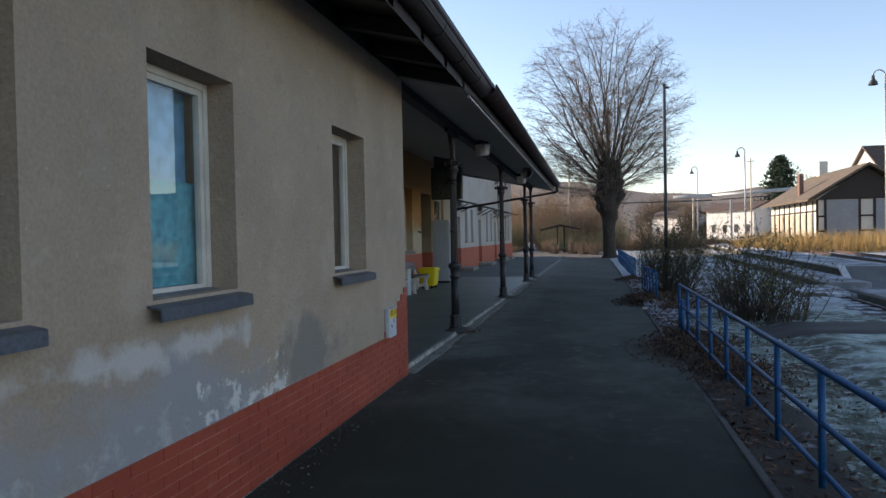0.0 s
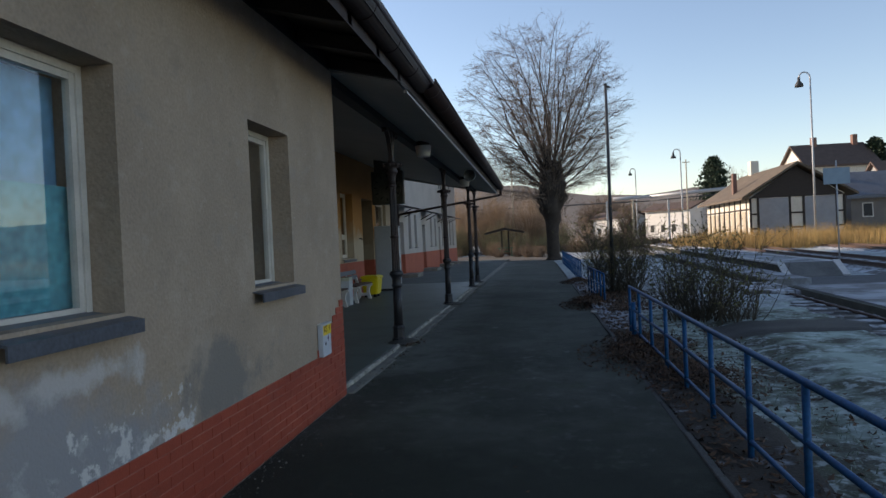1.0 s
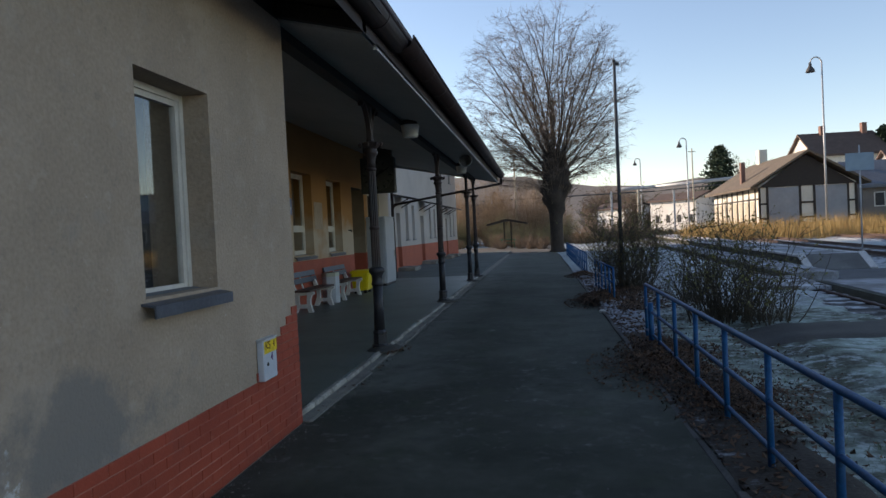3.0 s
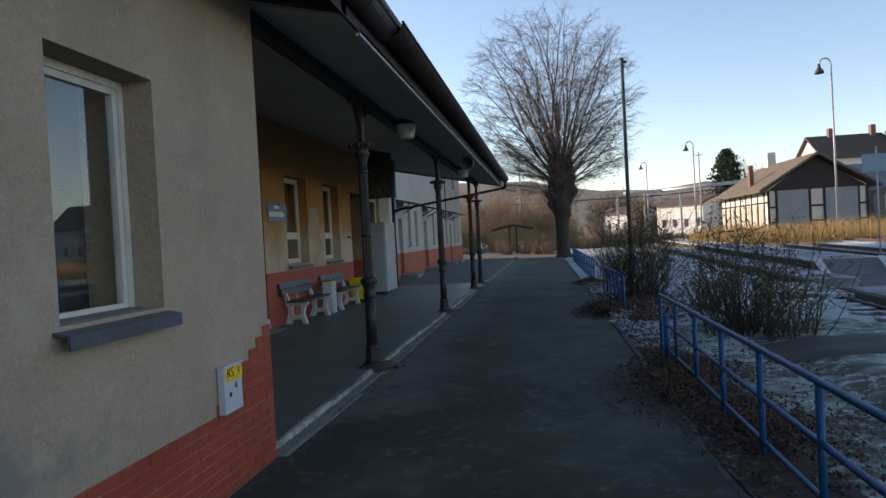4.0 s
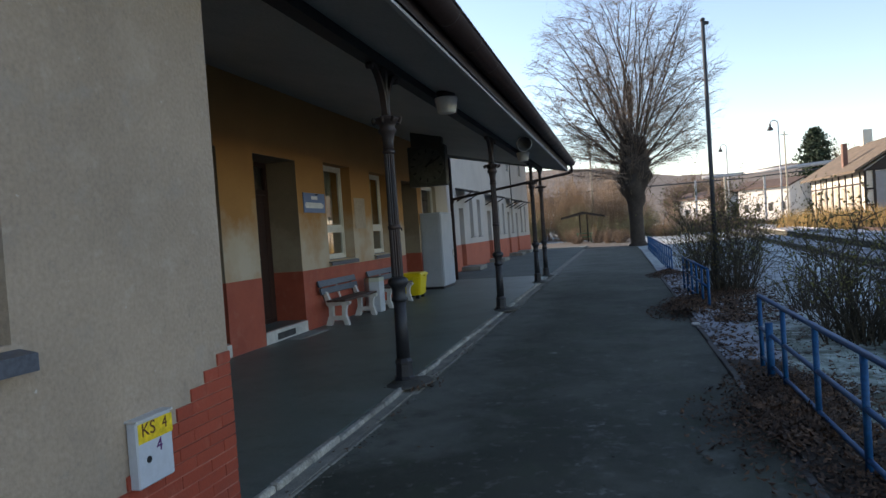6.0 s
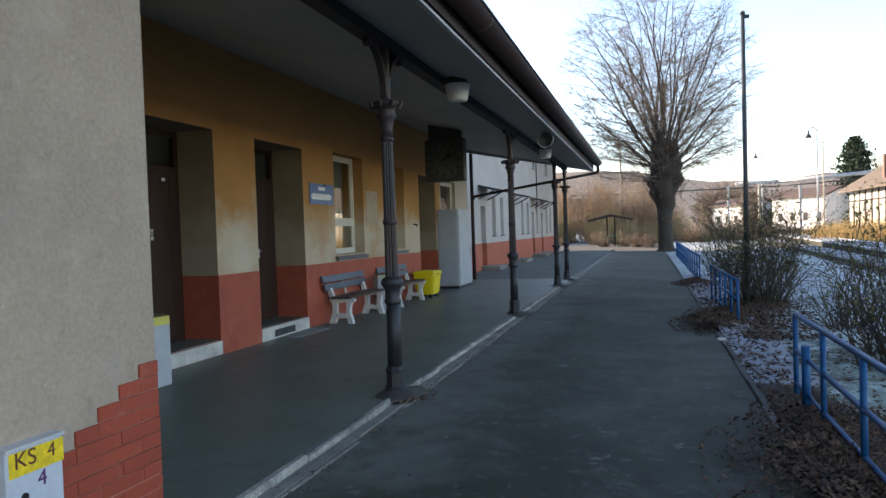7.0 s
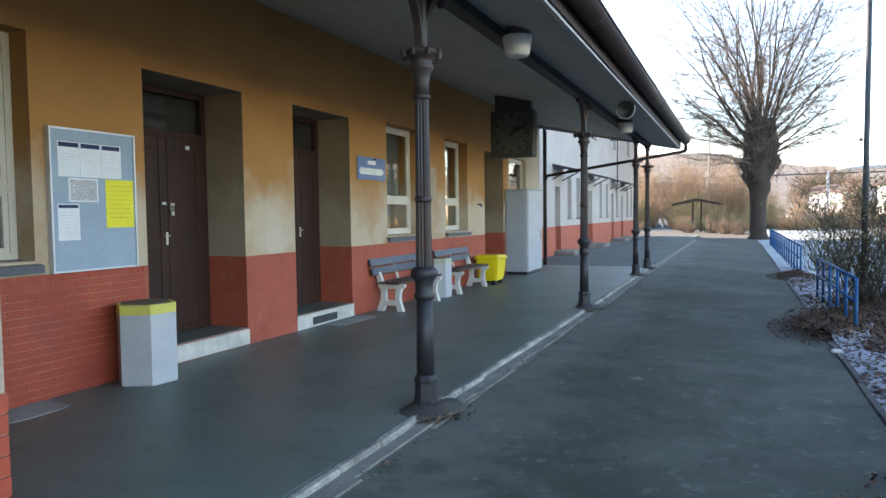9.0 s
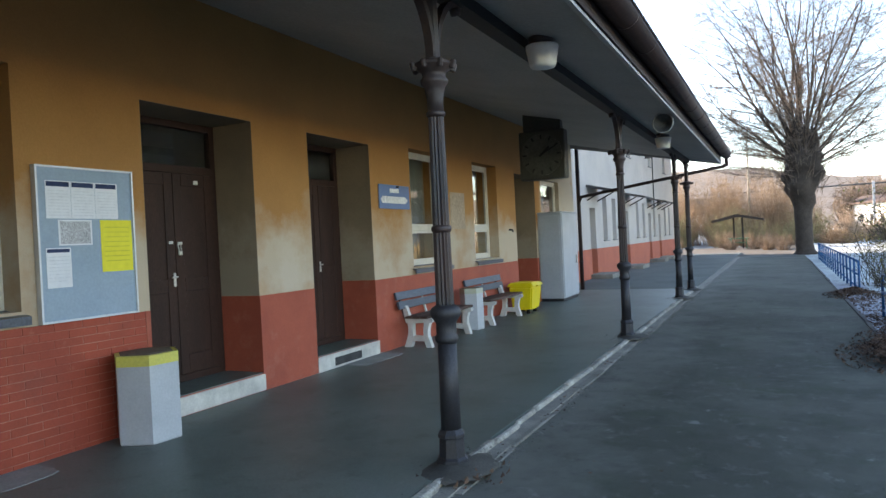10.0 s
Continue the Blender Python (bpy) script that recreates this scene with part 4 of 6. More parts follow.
part("key_hole", lathe(B(), [(0.016, 0.0), (0.016, 0.003)], 10, (0, 0, 0)), black, ks).matrix_basis = pose(0.0555, -0.055, -0.03, 0, 90, 0)

# ---- railings ----
rail_blue = mat("blue_gloss_rail_paint", (0.004, 0.086, 0.225), (0.004, 0.058, 0.155), big=5, fine=50, rough=0.5, bump=0.15, grain=0.2, spec=0.3)


def railing(a, b, posts, label, top=0.72):
    r = thing("railing", (a[0], a[1], 0.0), label, "railing", "blue railings along the path")
    (xa, ya), (xb, yb) = a, b
    for k in range(posts):
        f = k / (posts - 1)
        x, y = xa + (xb - xa) * f, ya + (yb - ya) * f
        part("post", tube(B(), (x, y, -0.12), (x, y, top), 0.022, n=8), rail_blue, r, world_space=True)
    for z, rr in ((top, 0.022), (0.40, 0.019), (0.11, 0.017)):
        part("rail", tube(B(), (xa, ya, z), (xb, yb, z), rr, n=8), rail_blue, r, world_space=True)
    return r


r1 = railing((1.36, -1.7), (1.415, 11.5), 14, "blue painted tubular steel railing with three rails")
part("stub_post", tube(B(), (1.40, 11.02, -0.1), (1.40, 11.02, 0.52), 0.035, n=10), rail_blue, r1, world_space=True)
railing((1.43, 15.75), (1.40, 19.8), 6, "blue tubular railing beside a bare bush", top=0.69)
railing((1.45, 24.0), (1.5, 41.5), 18, "long blue tubular railing leading towards the tree", top=0.70)

# ---- far wing of the station ----
wing_white = mat("pale_wing_plaster", (0.46, 0.42, 0.385), (0.39, 0.355, 0.325), big=0.7, fine=60, rough=0.9, bump=0.25, grain=0.08)
wing_red = mat("wing_red_base", (0.42, 0.115, 0.065), (0.34, 0.09, 0.055), big=1.5, fine=60, rough=0.8)
slate = mat("dark_slate_roof", (0.07, 0.06, 0.055), (0.05, 0.043, 0.04), big=2, fine=30, rough=0.7)
wd = [(30.15, 30.95), (36.0, 36.95), (42.0, 42.75), (45.2, 45.95)]
ww = [(32.1, 32.8), (33.7, 34.4), (38.75, 39.4), (40.4, 41.05), (43.5, 44.1), (47.3, 47.9), (49.0, 49.6)]
wu = [(29.0, 29.9), (33.0, 33.9), (37.0, 37.9), (42.6, 43.5), (47.5, 48.4)]
wing_holes = [(a, b, 0.2, 2.5) for a, b in wd] + [(a, b, 1.34, 2.95) for a, b in ww] + [(a, b, 4.9, 6.4) for a, b in wu]
wing = thing("station_wing", (XF, 38.5, 0.0), "two-storey pale plastered wing with a red painted base", "building", "", "structure")
bm = wall_along_y(B(), XF, 0.4, 26.0, 51.3, 1.06, 7.3, [(a, b, max(c, 1.06), d) for a, b, c, d in wing_holes])
box(bm, XF - 9, XF - 0.4, 51.0, 51.3, 0, 7.3)
box(bm, XF - 9, XF - 0.4, 26.0, 26.3, 0, 7.3)
box(bm, XF - 9.3, XF - 9, 26.0, 51.3, 0, 7.3)
part("wall", bm, wing_white, wing, world_space=True)
bm = wall_along_y(B(), XF + 0.02, 0.42, 26.0, 51.32, -0.1, 1.06, [(a, b, c, 1.06) for a, b, c, d in wing_holes if c < 1], top=False)
part("wall_base", bm, wing_red, wing, "brick-red painted base", world_space=True)
# Ridge out of view, raised to 10.6 m to lengthen the wing's shadow.
bm = slab(B(), [(XF + 0.5, 7.2), (XF - 4.5, 10.6), (XF - 9.6, 7.2), (XF - 9.6, 7.35), (XF - 4.5, 10.8), (XF + 0.5, 7.35)], 1, 25.7, 51.7)
part("roof", bm, slate, wing, world_space=True)
grey_door = mat("grey_door_paint", (0.16, 0.15, 0.145), (0.12, 0.112, 0.108), big=3, fine=40, rough=0.6)
for a, b in wd:
    d = part("door", box(B(), XF - 0.3, XF - 0.25, a + 0.005, b - 0.005, 0.2, 2.5), grey_door, wing, world_space=True)
    part("door_panel", box(B(), XF - 0.249, XF - 0.235, a + 0.12, b - 0.12, 0.4, 2.3, 0.004), grey_door, d, world_space=True)
    part("door_step", box(B(), XF + 0.022, XF + 0.75, a - 0.25, b + 0.35, 0.04, 0.2, 0.01), kerb_stone, wing, "dark concrete step", world_space=True)
    c = part("door_canopy", slab(B(), [(XF + 0.0, 3.28), (XF + 0.95, 3.05), (XF + 0.95, 2.98), (XF + 0.0, 3.2)], 1, a - 0.35, b + 0.5), slate, wing, "small dark sloping door canopy", world_space=True)
    for y in (a - 0.25, b + 0.38):
        part("stay", pipe(B(), [(XF, y, 2.75), (XF + 0.6, y, 3.05)], 0.025, 6), iron, c, world_space=True)
for a, b, z0, z1 in [(a, b, 1.34, 2.95) for a, b in ww] + [(a, b, 4.9, 6.4) for a, b in wu]:
    w = part("window", ring_frame(B(), XF - 0.26, XF - 0.2, a + 0.003, b - 0.003, z0 + 0.003, z1 - 0.003, 0.07), white_frame, wing, world_space=True)
    part("pane", box(B(), XF - 0.235, XF - 0.228, a + 0.06, b - 0.06, z0 + 0.06, z1 - 0.06), glass, w, world_space=True)
    part("sill", box(B(), XF - 0.19, XF + 0.06, a - 0.05, b + 0.05, z0 - 0.04, z0 - 0.003), sill_sheet, w, world_space=True)
part("room_back", box(B(), XF - 0.9, XF - 0.7, 26.4, 50.9, 0.1, 7.2), unlit_dark, wing, world_space=True)
part("cable", pipe(B(), [(XF + 0.03, 43.8, 2.9), (XF + 0.03, 43.8, 7.2)], 0.03, 6), black, wing, world_space=True)
for y in (40.2, 35.0):
    wl = thing("wall_lamp", (XF, y, 5.0), "dark wall lamp on a short arm", "lamp", "lamps on the wing")
    part("arm", pipe(B(), [(0, 0, 0.2), (0.35, 0, 0.25)], 0.025, 6), iron, wl)
    part("shade", lathe(B(), [(0.17, 0.05), (0.06, 0.2)], 12, (0.4, 0, 0)), iron, wl)

# ---- kerbs and edging ----
rng = random.Random(4)
kerb = tagged(part("kerb", box(B(), -2.159, -1.95, 7.5, 46.0, -0.2, 0.014), kerb_stone), "worn concrete kerb with a white painted edge", "kerb", "", "structure")


def unit_piece(name, m, w, l, h, bevel=0.008):
    bm = box(B(), -w / 2, w / 2, -l / 2, l / 2, -h, 0, bevel)
    me = bpy.data.meshes.new(name)
    bm.to_mesh(me)
    bm.free()
    me.materials.append(m)
    return me


edging_dark = mat("dirty_edging_concrete", (0.11, 0.105, 0.095), (0.065, 0.06, 0.055), big=3, fine=60, rough=0.95, bump=0.5, rand=0.2)
me_grey, me_edge = unit_piece("kerb_stone", kerb_stone, 0.13, 0.985, 0.1), unit_piece("edging_stone", edging_dark, 0.06, 0.985, 0.15)
me_whites = [unit_piece("white_kerb_stone", white_edge, w, l, 0.1, 0.012) for w, l in ((0.07, 0.5), (0.052, 0.47), (0.062, 0.49), (0.04, 0.44))]
for k in range(76):
    y = 7.75 + k * 0.5
    if y < 26:
        shared("kerb_stone", rng.choice(me_whites), kerb, pose(-2.085 + rng.uniform(-0.014, 0.01), y, 0.055 + rng.uniform(-0.012, 0.006), 0, rng.uniform(-4, 4), rng.uniform(-1.5, 1.5)))
    if k % 2:
        shared("kerb_stone", me_grey, kerb, pose(-1.975 + rng.uniform(-0.022, 0.014), y - 0.25, 0.009 + rng.uniform(-0.012, 0.006), 0, rng.uniform(-3, 3), rng.uniform(-0.9, 0.9)))
edging = tagged(part("edging", box(B(), 1.07, 1.11, -12, 46, -0.2, -0.03), kerb_stone), "thin concrete edging along the path", "edging", "", "structure")
for k in range(46):
    shared("edging_stone", me_edge, edging, pose(1.093 + rng.uniform(-0.012, 0.012), -3.5 + k, (0.006 if k < 13 else 0.014) + rng.uniform(-0.014, 0.012), 0, rng.uniform(-3, 3), rng.uniform(-0.6, 0.6)))
st = tagged(part("white_stone", box(B(), 1.02, 1.13, 14.34, 14.44, 0.0, 0.045, 0.015), white_step), "small white painted stone at the path edge", "stone")

# ---- tracks and the second platform ----
ballast = mat("frosted_ballast", (0.13, 0.125, 0.12), (0.09, 0.085, 0.08), big=2, fine=25, rough=0.95, bump=1.0, grain=0.5)
blotch(ballast, (0.50, 0.54, 0.58), 1.4, 0.42, 0.56, seed=4.4, amount=0.8)
rail_rust = mat("rusty_rail", (0.075, 0.042, 0.03), (0.05, 0.03, 0.024), big=4, fine=60, rough=0.7)
sleeper_mat = mat("frosted_sleeper", (0.16, 0.15, 0.14), (0.09, 0.08, 0.07), big=3, fine=50, rough=0.9, rand=0.3)
blotch(sleeper_mat, (0.55, 0.58, 0.62), 3.0, 0.45, 0.56, seed=3.4, amount=0.85)
me_sleeper = unit_piece("sleeper", sleeper_mat, 2.5, 0.24, 0.14, 0.01)


# Ballast coloured dark to stand in for the shadows between the sleepers.
shadow_ballast = mat("shadow_dark_ballast", (0.05, 0.048, 0.045), (0.032, 0.031, 0.03), big=2, fine=25, rough=0.95, bump=1.0, grain=0.5)


def track(x, y, turn, y0, y1, label, sunk=False):
    t = thing("railway_track", (x, y, 0.0), label, "track", "railway tracks", "structure", turn)
    part("ballast", slab(B(), [(-1.7, -0.08), (-1.3, 0.03), (1.3, 0.03), (1.7, -0.08)], 1, y0, y1), shadow_ballast if sunk else ballast, t)
    for s in (-0.7525, 0.7525):
        down = (-0.2 if s < 0 else -0.115) if sunk else 0.0
        part("rail", slab(B(), [(s - 0.06, 0.05), (s + 0.06, 0.05), (s + 0.055, 0.07), (s + 0.012, 0.09), (s + 0.012, 0.16), (s + 0.036, 0.17), (s + 0.036, 0.20), (s - 0.036, 0.20), (s - 0.036, 0.17), (s - 0.012, 0.16), (s - 0.012, 0.09), (s - 0.055, 0.07)], 1, y0, y1), rail_rust, t).matrix_basis = pose(0, 0, down)
    k = max(y0, -8.0)
    while k < min(y1, 60):
        shared("sleeper", me_sleeper, t, pose(rng.uniform(-0.02, 0.02), k, 0.05, 0, 0, rng.uniform(-0.6, 0.6)))
        k += 0.62
    return t


track(4.82, 18.0, -3.5, -27, 110, "railway track on frosted sleepers, near rail sunk in frost", sunk=True)
track(12.6, 30.0, -7.0, -60, 110, "second railway track with frosted ballast")
track(18.2, 30.0, -6.4, -60, 110, "far railway track with frosted ballast")
plat_top = mat("frosted_platform_gravel", (0.20, 0.20, 0.20), (0.14, 0.14, 0.14), big=1.2, fine=60, rough=0.95, bump=0.5, grain=0.3)
blotch(plat_top, (0.45, 0.48, 0.52), 0.8, 0.46, 0.6, seed=1.4, amount=0.7)
edge_white = mat("pale_platform_edge", (0.58, 0.57, 0.55), (0.42, 0.415, 0.40), big=3, fine=60, rough=0.85, rand=0.15)
dark_edge = mat("mossy_platform_side", (0.075, 0.075, 0.055), (0.05, 0.05, 0.04), big=3, fine=50, rough=0.95, bump=0.6)
pf = thing("island_platform", (8.2, 22.1, 0.0), "low frosted island platform with pale edge stones", "platform", "", "structure", -3.9)
part("fill", slab(B(), [(-0.0, -0.1), (0.0, 0.02), (0.85, 0.41), (75, 0.41), (75, -0.1)], 0, -0.74, 0.74), plat_top, pf)
me_pedge = unit_piece("edge_stone", edge_white, 0.2, 0.98, 0.06)
for s in (-0.8, 0.8):
    part("side_wall", slab(B(), [(0.1, -0.1), (0.1, 0.02), (0.85, 0.385), (75, 0.385), (75, -0.1)], 0, s - 0.05, s + 0.05), dark_edge, pf)
    for k in range(48):
        shared("edge_stone", me_pedge, pf, pose(s, 1.36 + k, 0.425 + rng.uniform(-0.008, 0.004), 0, 0, rng.uniform(-0.5, 0.5)))
    shared("edge_stone", me_pedge, pf, pose(s, 0.42, 0.265, 25, 0, 0))
part("ramp_face", slab(B(), [(-0.02, 0.0), (-0.02, 0.03), (0.83, 0.425), (0.83, 0.40)], 0, -0.72, 0.72), mat("dark_ramp_gravel", (0.15, 0.148, 0.14), (0.10, 0.099, 0.094), big=1.5, fine=40, rough=0.95, bump=0.5, grain=0.3), pf, "dark gravel ramp")
for a, b, w in ((-27, -0.8, 2.3), (1.3, 60, 1.05)):
    pf2 = thing("low_platform", (5.84, 18.0, 0.0), "low dark-sided frosted platform beside the near track", "platform", "low platforms by the near track", "structure", -3.5)
    part("fill", box(B(), 0.02, w, a, b, -0.1, 0.19), plat_top, pf2)
    part("side_wall", box(B(), -0.1, 0.019, a, b, -0.1, 0.175), dark_edge, pf2)
cr = thing("crossing", (5.3, 17.9, 0.0), "frosted board crossing over the near track", "crossing", "", "structure", -3.5)
for i in range(7):
    part("board", box(B(), -0.62 + i * 0.165, -0.465 + i * 0.165, -1.5 + rng.uniform(-0.15, 0.15), 1.4 + rng.uniform(-0.1, 0.1), 0.06, 0.145 + rng.uniform(-0.008, 0.008), 0.01), sleeper_mat, cr)


def bank(x, y):
    """Height of the frosted turf that has grown over the near rail."""
    u = x - 4.82 - (y - 18.0) * 0.061
    z = 0.16 * min(1, max(0, (u + 2.1) / 0.9)) - 0.09
    edge = 0.2 if y < 14.9 else 0.66
    edge += 0.25 * noise.noise((y * 1.1, 3.0, 0.0))
    return z - 0.16 * min(1, max(0, (u - edge) / 0.12)) + 0.018 * noise.noise((x * 3, y * 3, 5))


def bank_sheet(x0, x1, y0, y1, step, lift, name, m, label, ragged=0.0, shear=0.0):
    bm = B()
    nx, ny = int((x1 - x0) / step) + 1, int((y1 - y0) / step) + 1
    vs = []
    for j in range(ny):
        row = []
        for i in range(nx):
            x, y = x0 + i * step + shear * (y0 + j * step - 18.0), y0 + j * step
            y += ragged * noise.noise((x * 1.3, j * 0.9, 8)) * (1 if j in (0, ny - 1) else 0)
            row.append(bm.verts.new((x, y, bank(x, y) + lift - (0.05 if ragged and (j in (0, ny - 1) or i in (0, nx - 1)) else 0))))
        vs.append(row)
    for r0, r1 in zip(vs, vs[1:]):
        for i in range(nx - 1):
            bm.faces.new((r0[i], r0[i + 1], r1[i + 1], r1[i])).smooth = True
    structure(name, bm, m, label)


bank_sheet(2.3, 5.8, -9.2, 60.0, 0.17, 0.0, "turf_bank", frost_ground, "snow-dusted turf grown over the near rail", 0.0, 0.061)
bank_sheet(2.2, 5.6, 10.55, 12.1, 0.155, 0.03, "footpath", mat("trodden_wet_soil", (0.075, 0.068, 0.058), (0.05, 0.047, 0.042), big=1.5, fine=50, rough=0.85, bump=0.5), "trodden dark wet footpath across the turf", 0.15)
structure("crossing_path", box(B(), 6.95, 11.0, 17.4, 21.9, -0.1, 0.03), mat("trodden_snowy_soil", (0.10, 0.10, 0.105), (0.07, 0.07, 0.072), big=1.5, fine=50, rough=0.9, bump=0.5), "trodden dark ground between the platforms")

# ---- masts and signs ----
mast_grey = mat("galvanised_mast", (0.40, 0.41, 0.42), (0.32, 0.33, 0.34), big=4, fine=30, rough=0.5, metal=0.3)
dark_pole = mat("weathered_dark_pole", (0.06, 0.062, 0.065), (0.04, 0.042, 0.045), big=4, fine=40, rough=0.7)
pl = thing("slim_pole", (1.93, 18.65, -0.1), "slim dark grey pole with a small head", "pole")
part("shaft", tube(B(), (0, 0, 0), (0.02, 0, 5.48), 0.05, 0.036, 10), dark_pole, pl)
part("head", box(B(), 0.02, 0.13, -0.03, 0.03, 5.40, 5.46, 0.008), dark_pole, pl)
part("cap", lathe(B(), [(0.045, 5.47), (0.045, 5.52), (0.02, 5.54)], 10, (0.02, 0, 0)), dark_pole, pl)


def yard_lamp(x, y, h, side=-1, r=0.11):
    l = thing("yard_lamp", (x, y, -0.05), "tall pale yard lamp with a hanging bell head", "lamp", "yard lamps by the tracks")
    part("mast", tube(B(), (0, 0, 0), (0, 0, h - 0.5), r, r * 0.55, 8), mast_grey, l)
    pts = [(side * 0.45 * (1 - math.cos(a)), 0, h - 0.5 + 0.5 * math.sin(a)) for a in [math.pi * 0.95 * i / 8 for i in range(9)]]
    part("neck", pipe(B(), pts, r * 0.5, 6), mast_grey, l)
    part("bell", lathe(B(), [(0.36, -0.75), (0.30, -0.5), (0.13, -0.28), (0.10, 0.05)], 12, (pts[-1][0], 0, h - 0.45)), dark_pole, l, "dark bell-shaped lamp head")
    return l


yard_lamp(23.4, 62.0, 14.5)
yard_lamp(19.4, 95.0, 12.5, r=0.13)
yard_lamp(17.8, 125.0, 13.0, r=0.14)
yard_lamp(2.6, 84.0, 9.5, r=0.1)
pale_post = mat("pale_wooden_mast", (0.48, 0.42, 0.32), (0.38, 0.33, 0.25), big=3, fine=30, rough=0.8)
for x, y, h, r in ((-2.45, 78.0, 10.5, 0.13), (22.0, 104.0, 12.0, 0.12), (12.6, 92.0, 6.0, 0.16)):
    u = thing("utility_pole", (x, y, -0.05), "pale wooden utility pole", "pole", "utility poles")
    part("shaft", tube(B(), (0, 0, 0), (0, 0, h), r, r * 0.7, 8), pale_post, u)
    part("crossarm", box(B(), -0.5, 0.5, -0.05, 0.05, h - 0.5, h - 0.4), pale_post, u)
sp_blue = mat("faded_blue_board", (0.22, 0.30, 0.36), (0.19, 0.26, 0.32), big=2, fine=6, rough=0.5, bump=0, grain=0.05)
ns = thing("station_sign", (10.43, 26.0, 0.0), "plain pale blue platform sign on a thin post", "sign")
part("post", tube(B(), (0, 0, 0), (0, 0, 3.75), 0.026, n=8), mast_grey, ns)
part("plate", box(B(), -0.45, 0.42, -0.05, -0.036, 2.93, 3.50, 0.005), sp_blue, ns)

# ---- goods shed and houses ----
lime = mat("sunlit_limewash", (0.70, 0.66, 0.58), (0.58, 0.54, 0.46), big=0.8, fine=30, rough=0.9)
shed_grey = mat("grey_shed_boards", (0.30, 0.31, 0.33), (0.25, 0.26, 0.28), big=0.8, fine=3, rough=0.85, grain=0.05, bump=0)
rust_tile = mat("brown_roof_tile", (0.135, 0.105, 0.075), (0.095, 0.075, 0.055), big=0.7, fine=4, rough=0.9, bump=0.3)
bright_lime = mat("white_limewash", (0.72, 0.69, 0.64), (0.62, 0.59, 0.54), big=0.8, fine=10, rough=0.9, grain=0.06, bump=0)
shed = thing("goods_shed", (23.4, 66.0, -0.05), "old timber-framed goods shed with pale walls and brown roof", "shed")
SX0, SX1, SY1 = -4.05, 4.0, 15.6
bm = B()
slab(bm, [(SX0, 0), (SX0, 4.4), (-0.05, 6.9), (SX1, 4.4), (SX1, 0)], 1, 0, SY1)
part("wall", bm, lime, shed)
gb2 = part("gable_boarding", slab(B(), [(SX0, 4.25), (-0.05, 7.0), (SX1, 4.25)], 1, -0.12, -0.003), dark_wood, shed, "dark boarded gable")
bm = slab(B(), [(SX0 - 0.9, 4.15), (-0.05, 7.15), (SX1 + 0.9, 4.15), (SX1 + 0.9, 4.35), (-0.05, 7.38), (SX0 - 0.9, 4.35)], 1, -0.8, SY1 + 0.6)
part("roof", bm, rust_tile, shed, "brown tiled roof")
for x0, x1 in ((SX0 + 0.75, -0.75), (0.65, SX1 - 0.75)):
    part("sliding_door", box(B(), x0, x1, -0.09, -0.003, 0.3, 4.2), shed_grey, shed, "grey sliding door")
for x in (SX0 + 0.04, SX0 + 0.7, -0.62, 0.55, SX1 - 0.7, SX1 - 0.04):
    part("frame_post", box(B(), x - 0.09, x + 0.09, -0.1, -0.002, 0, 4.25), dark_wood, shed)
for xa, xb in ((SX0, SX0 + 0.7), (-0.62, 0.55), (SX1 - 0.7, SX1)):
    for z in (1.5, 2.8):
        part("frame_rail", box(B(), xa, xb, -0.098, -0.0025, z - 0.08, z + 0.08), dark_wood, shed)
for k in range(8):
    y = 0.9 + k * 1.86
    part("frame_post", box(B(), SX0 - 0.08, SX0 + 0.02, y - 0.07, y + 0.07, 0, 4.2), dark_wood, shed)
    part("loading_door", box(B(), SX0 - 0.05, SX0 + 0.02, y + 0.4, y + 1.4, 0.6, 3.1), pale_post, shed, "pale boarded door")
part("frame_rail", box(B(), SX0 - 0.07, SX0 + 0.02, 0, SY1, 3.2, 3.35), dark_wood, shed)
chim = mat("brick_chimney", (0.22, 0.13, 0.10), (0.17, 0.10, 0.08), big=3, fine=20, rough=0.9)
part("chimney", box(B(), SX0 + 0.05, SX0 + 0.43, 5.2, 5.7, 4.4, 7.0), chim, shed, "brick chimney")
part("chimney", box(B(), -0.35, 0.45, 11.6, 12.6, 6.5, 8.7), lime, shed, "pale wide chimney")


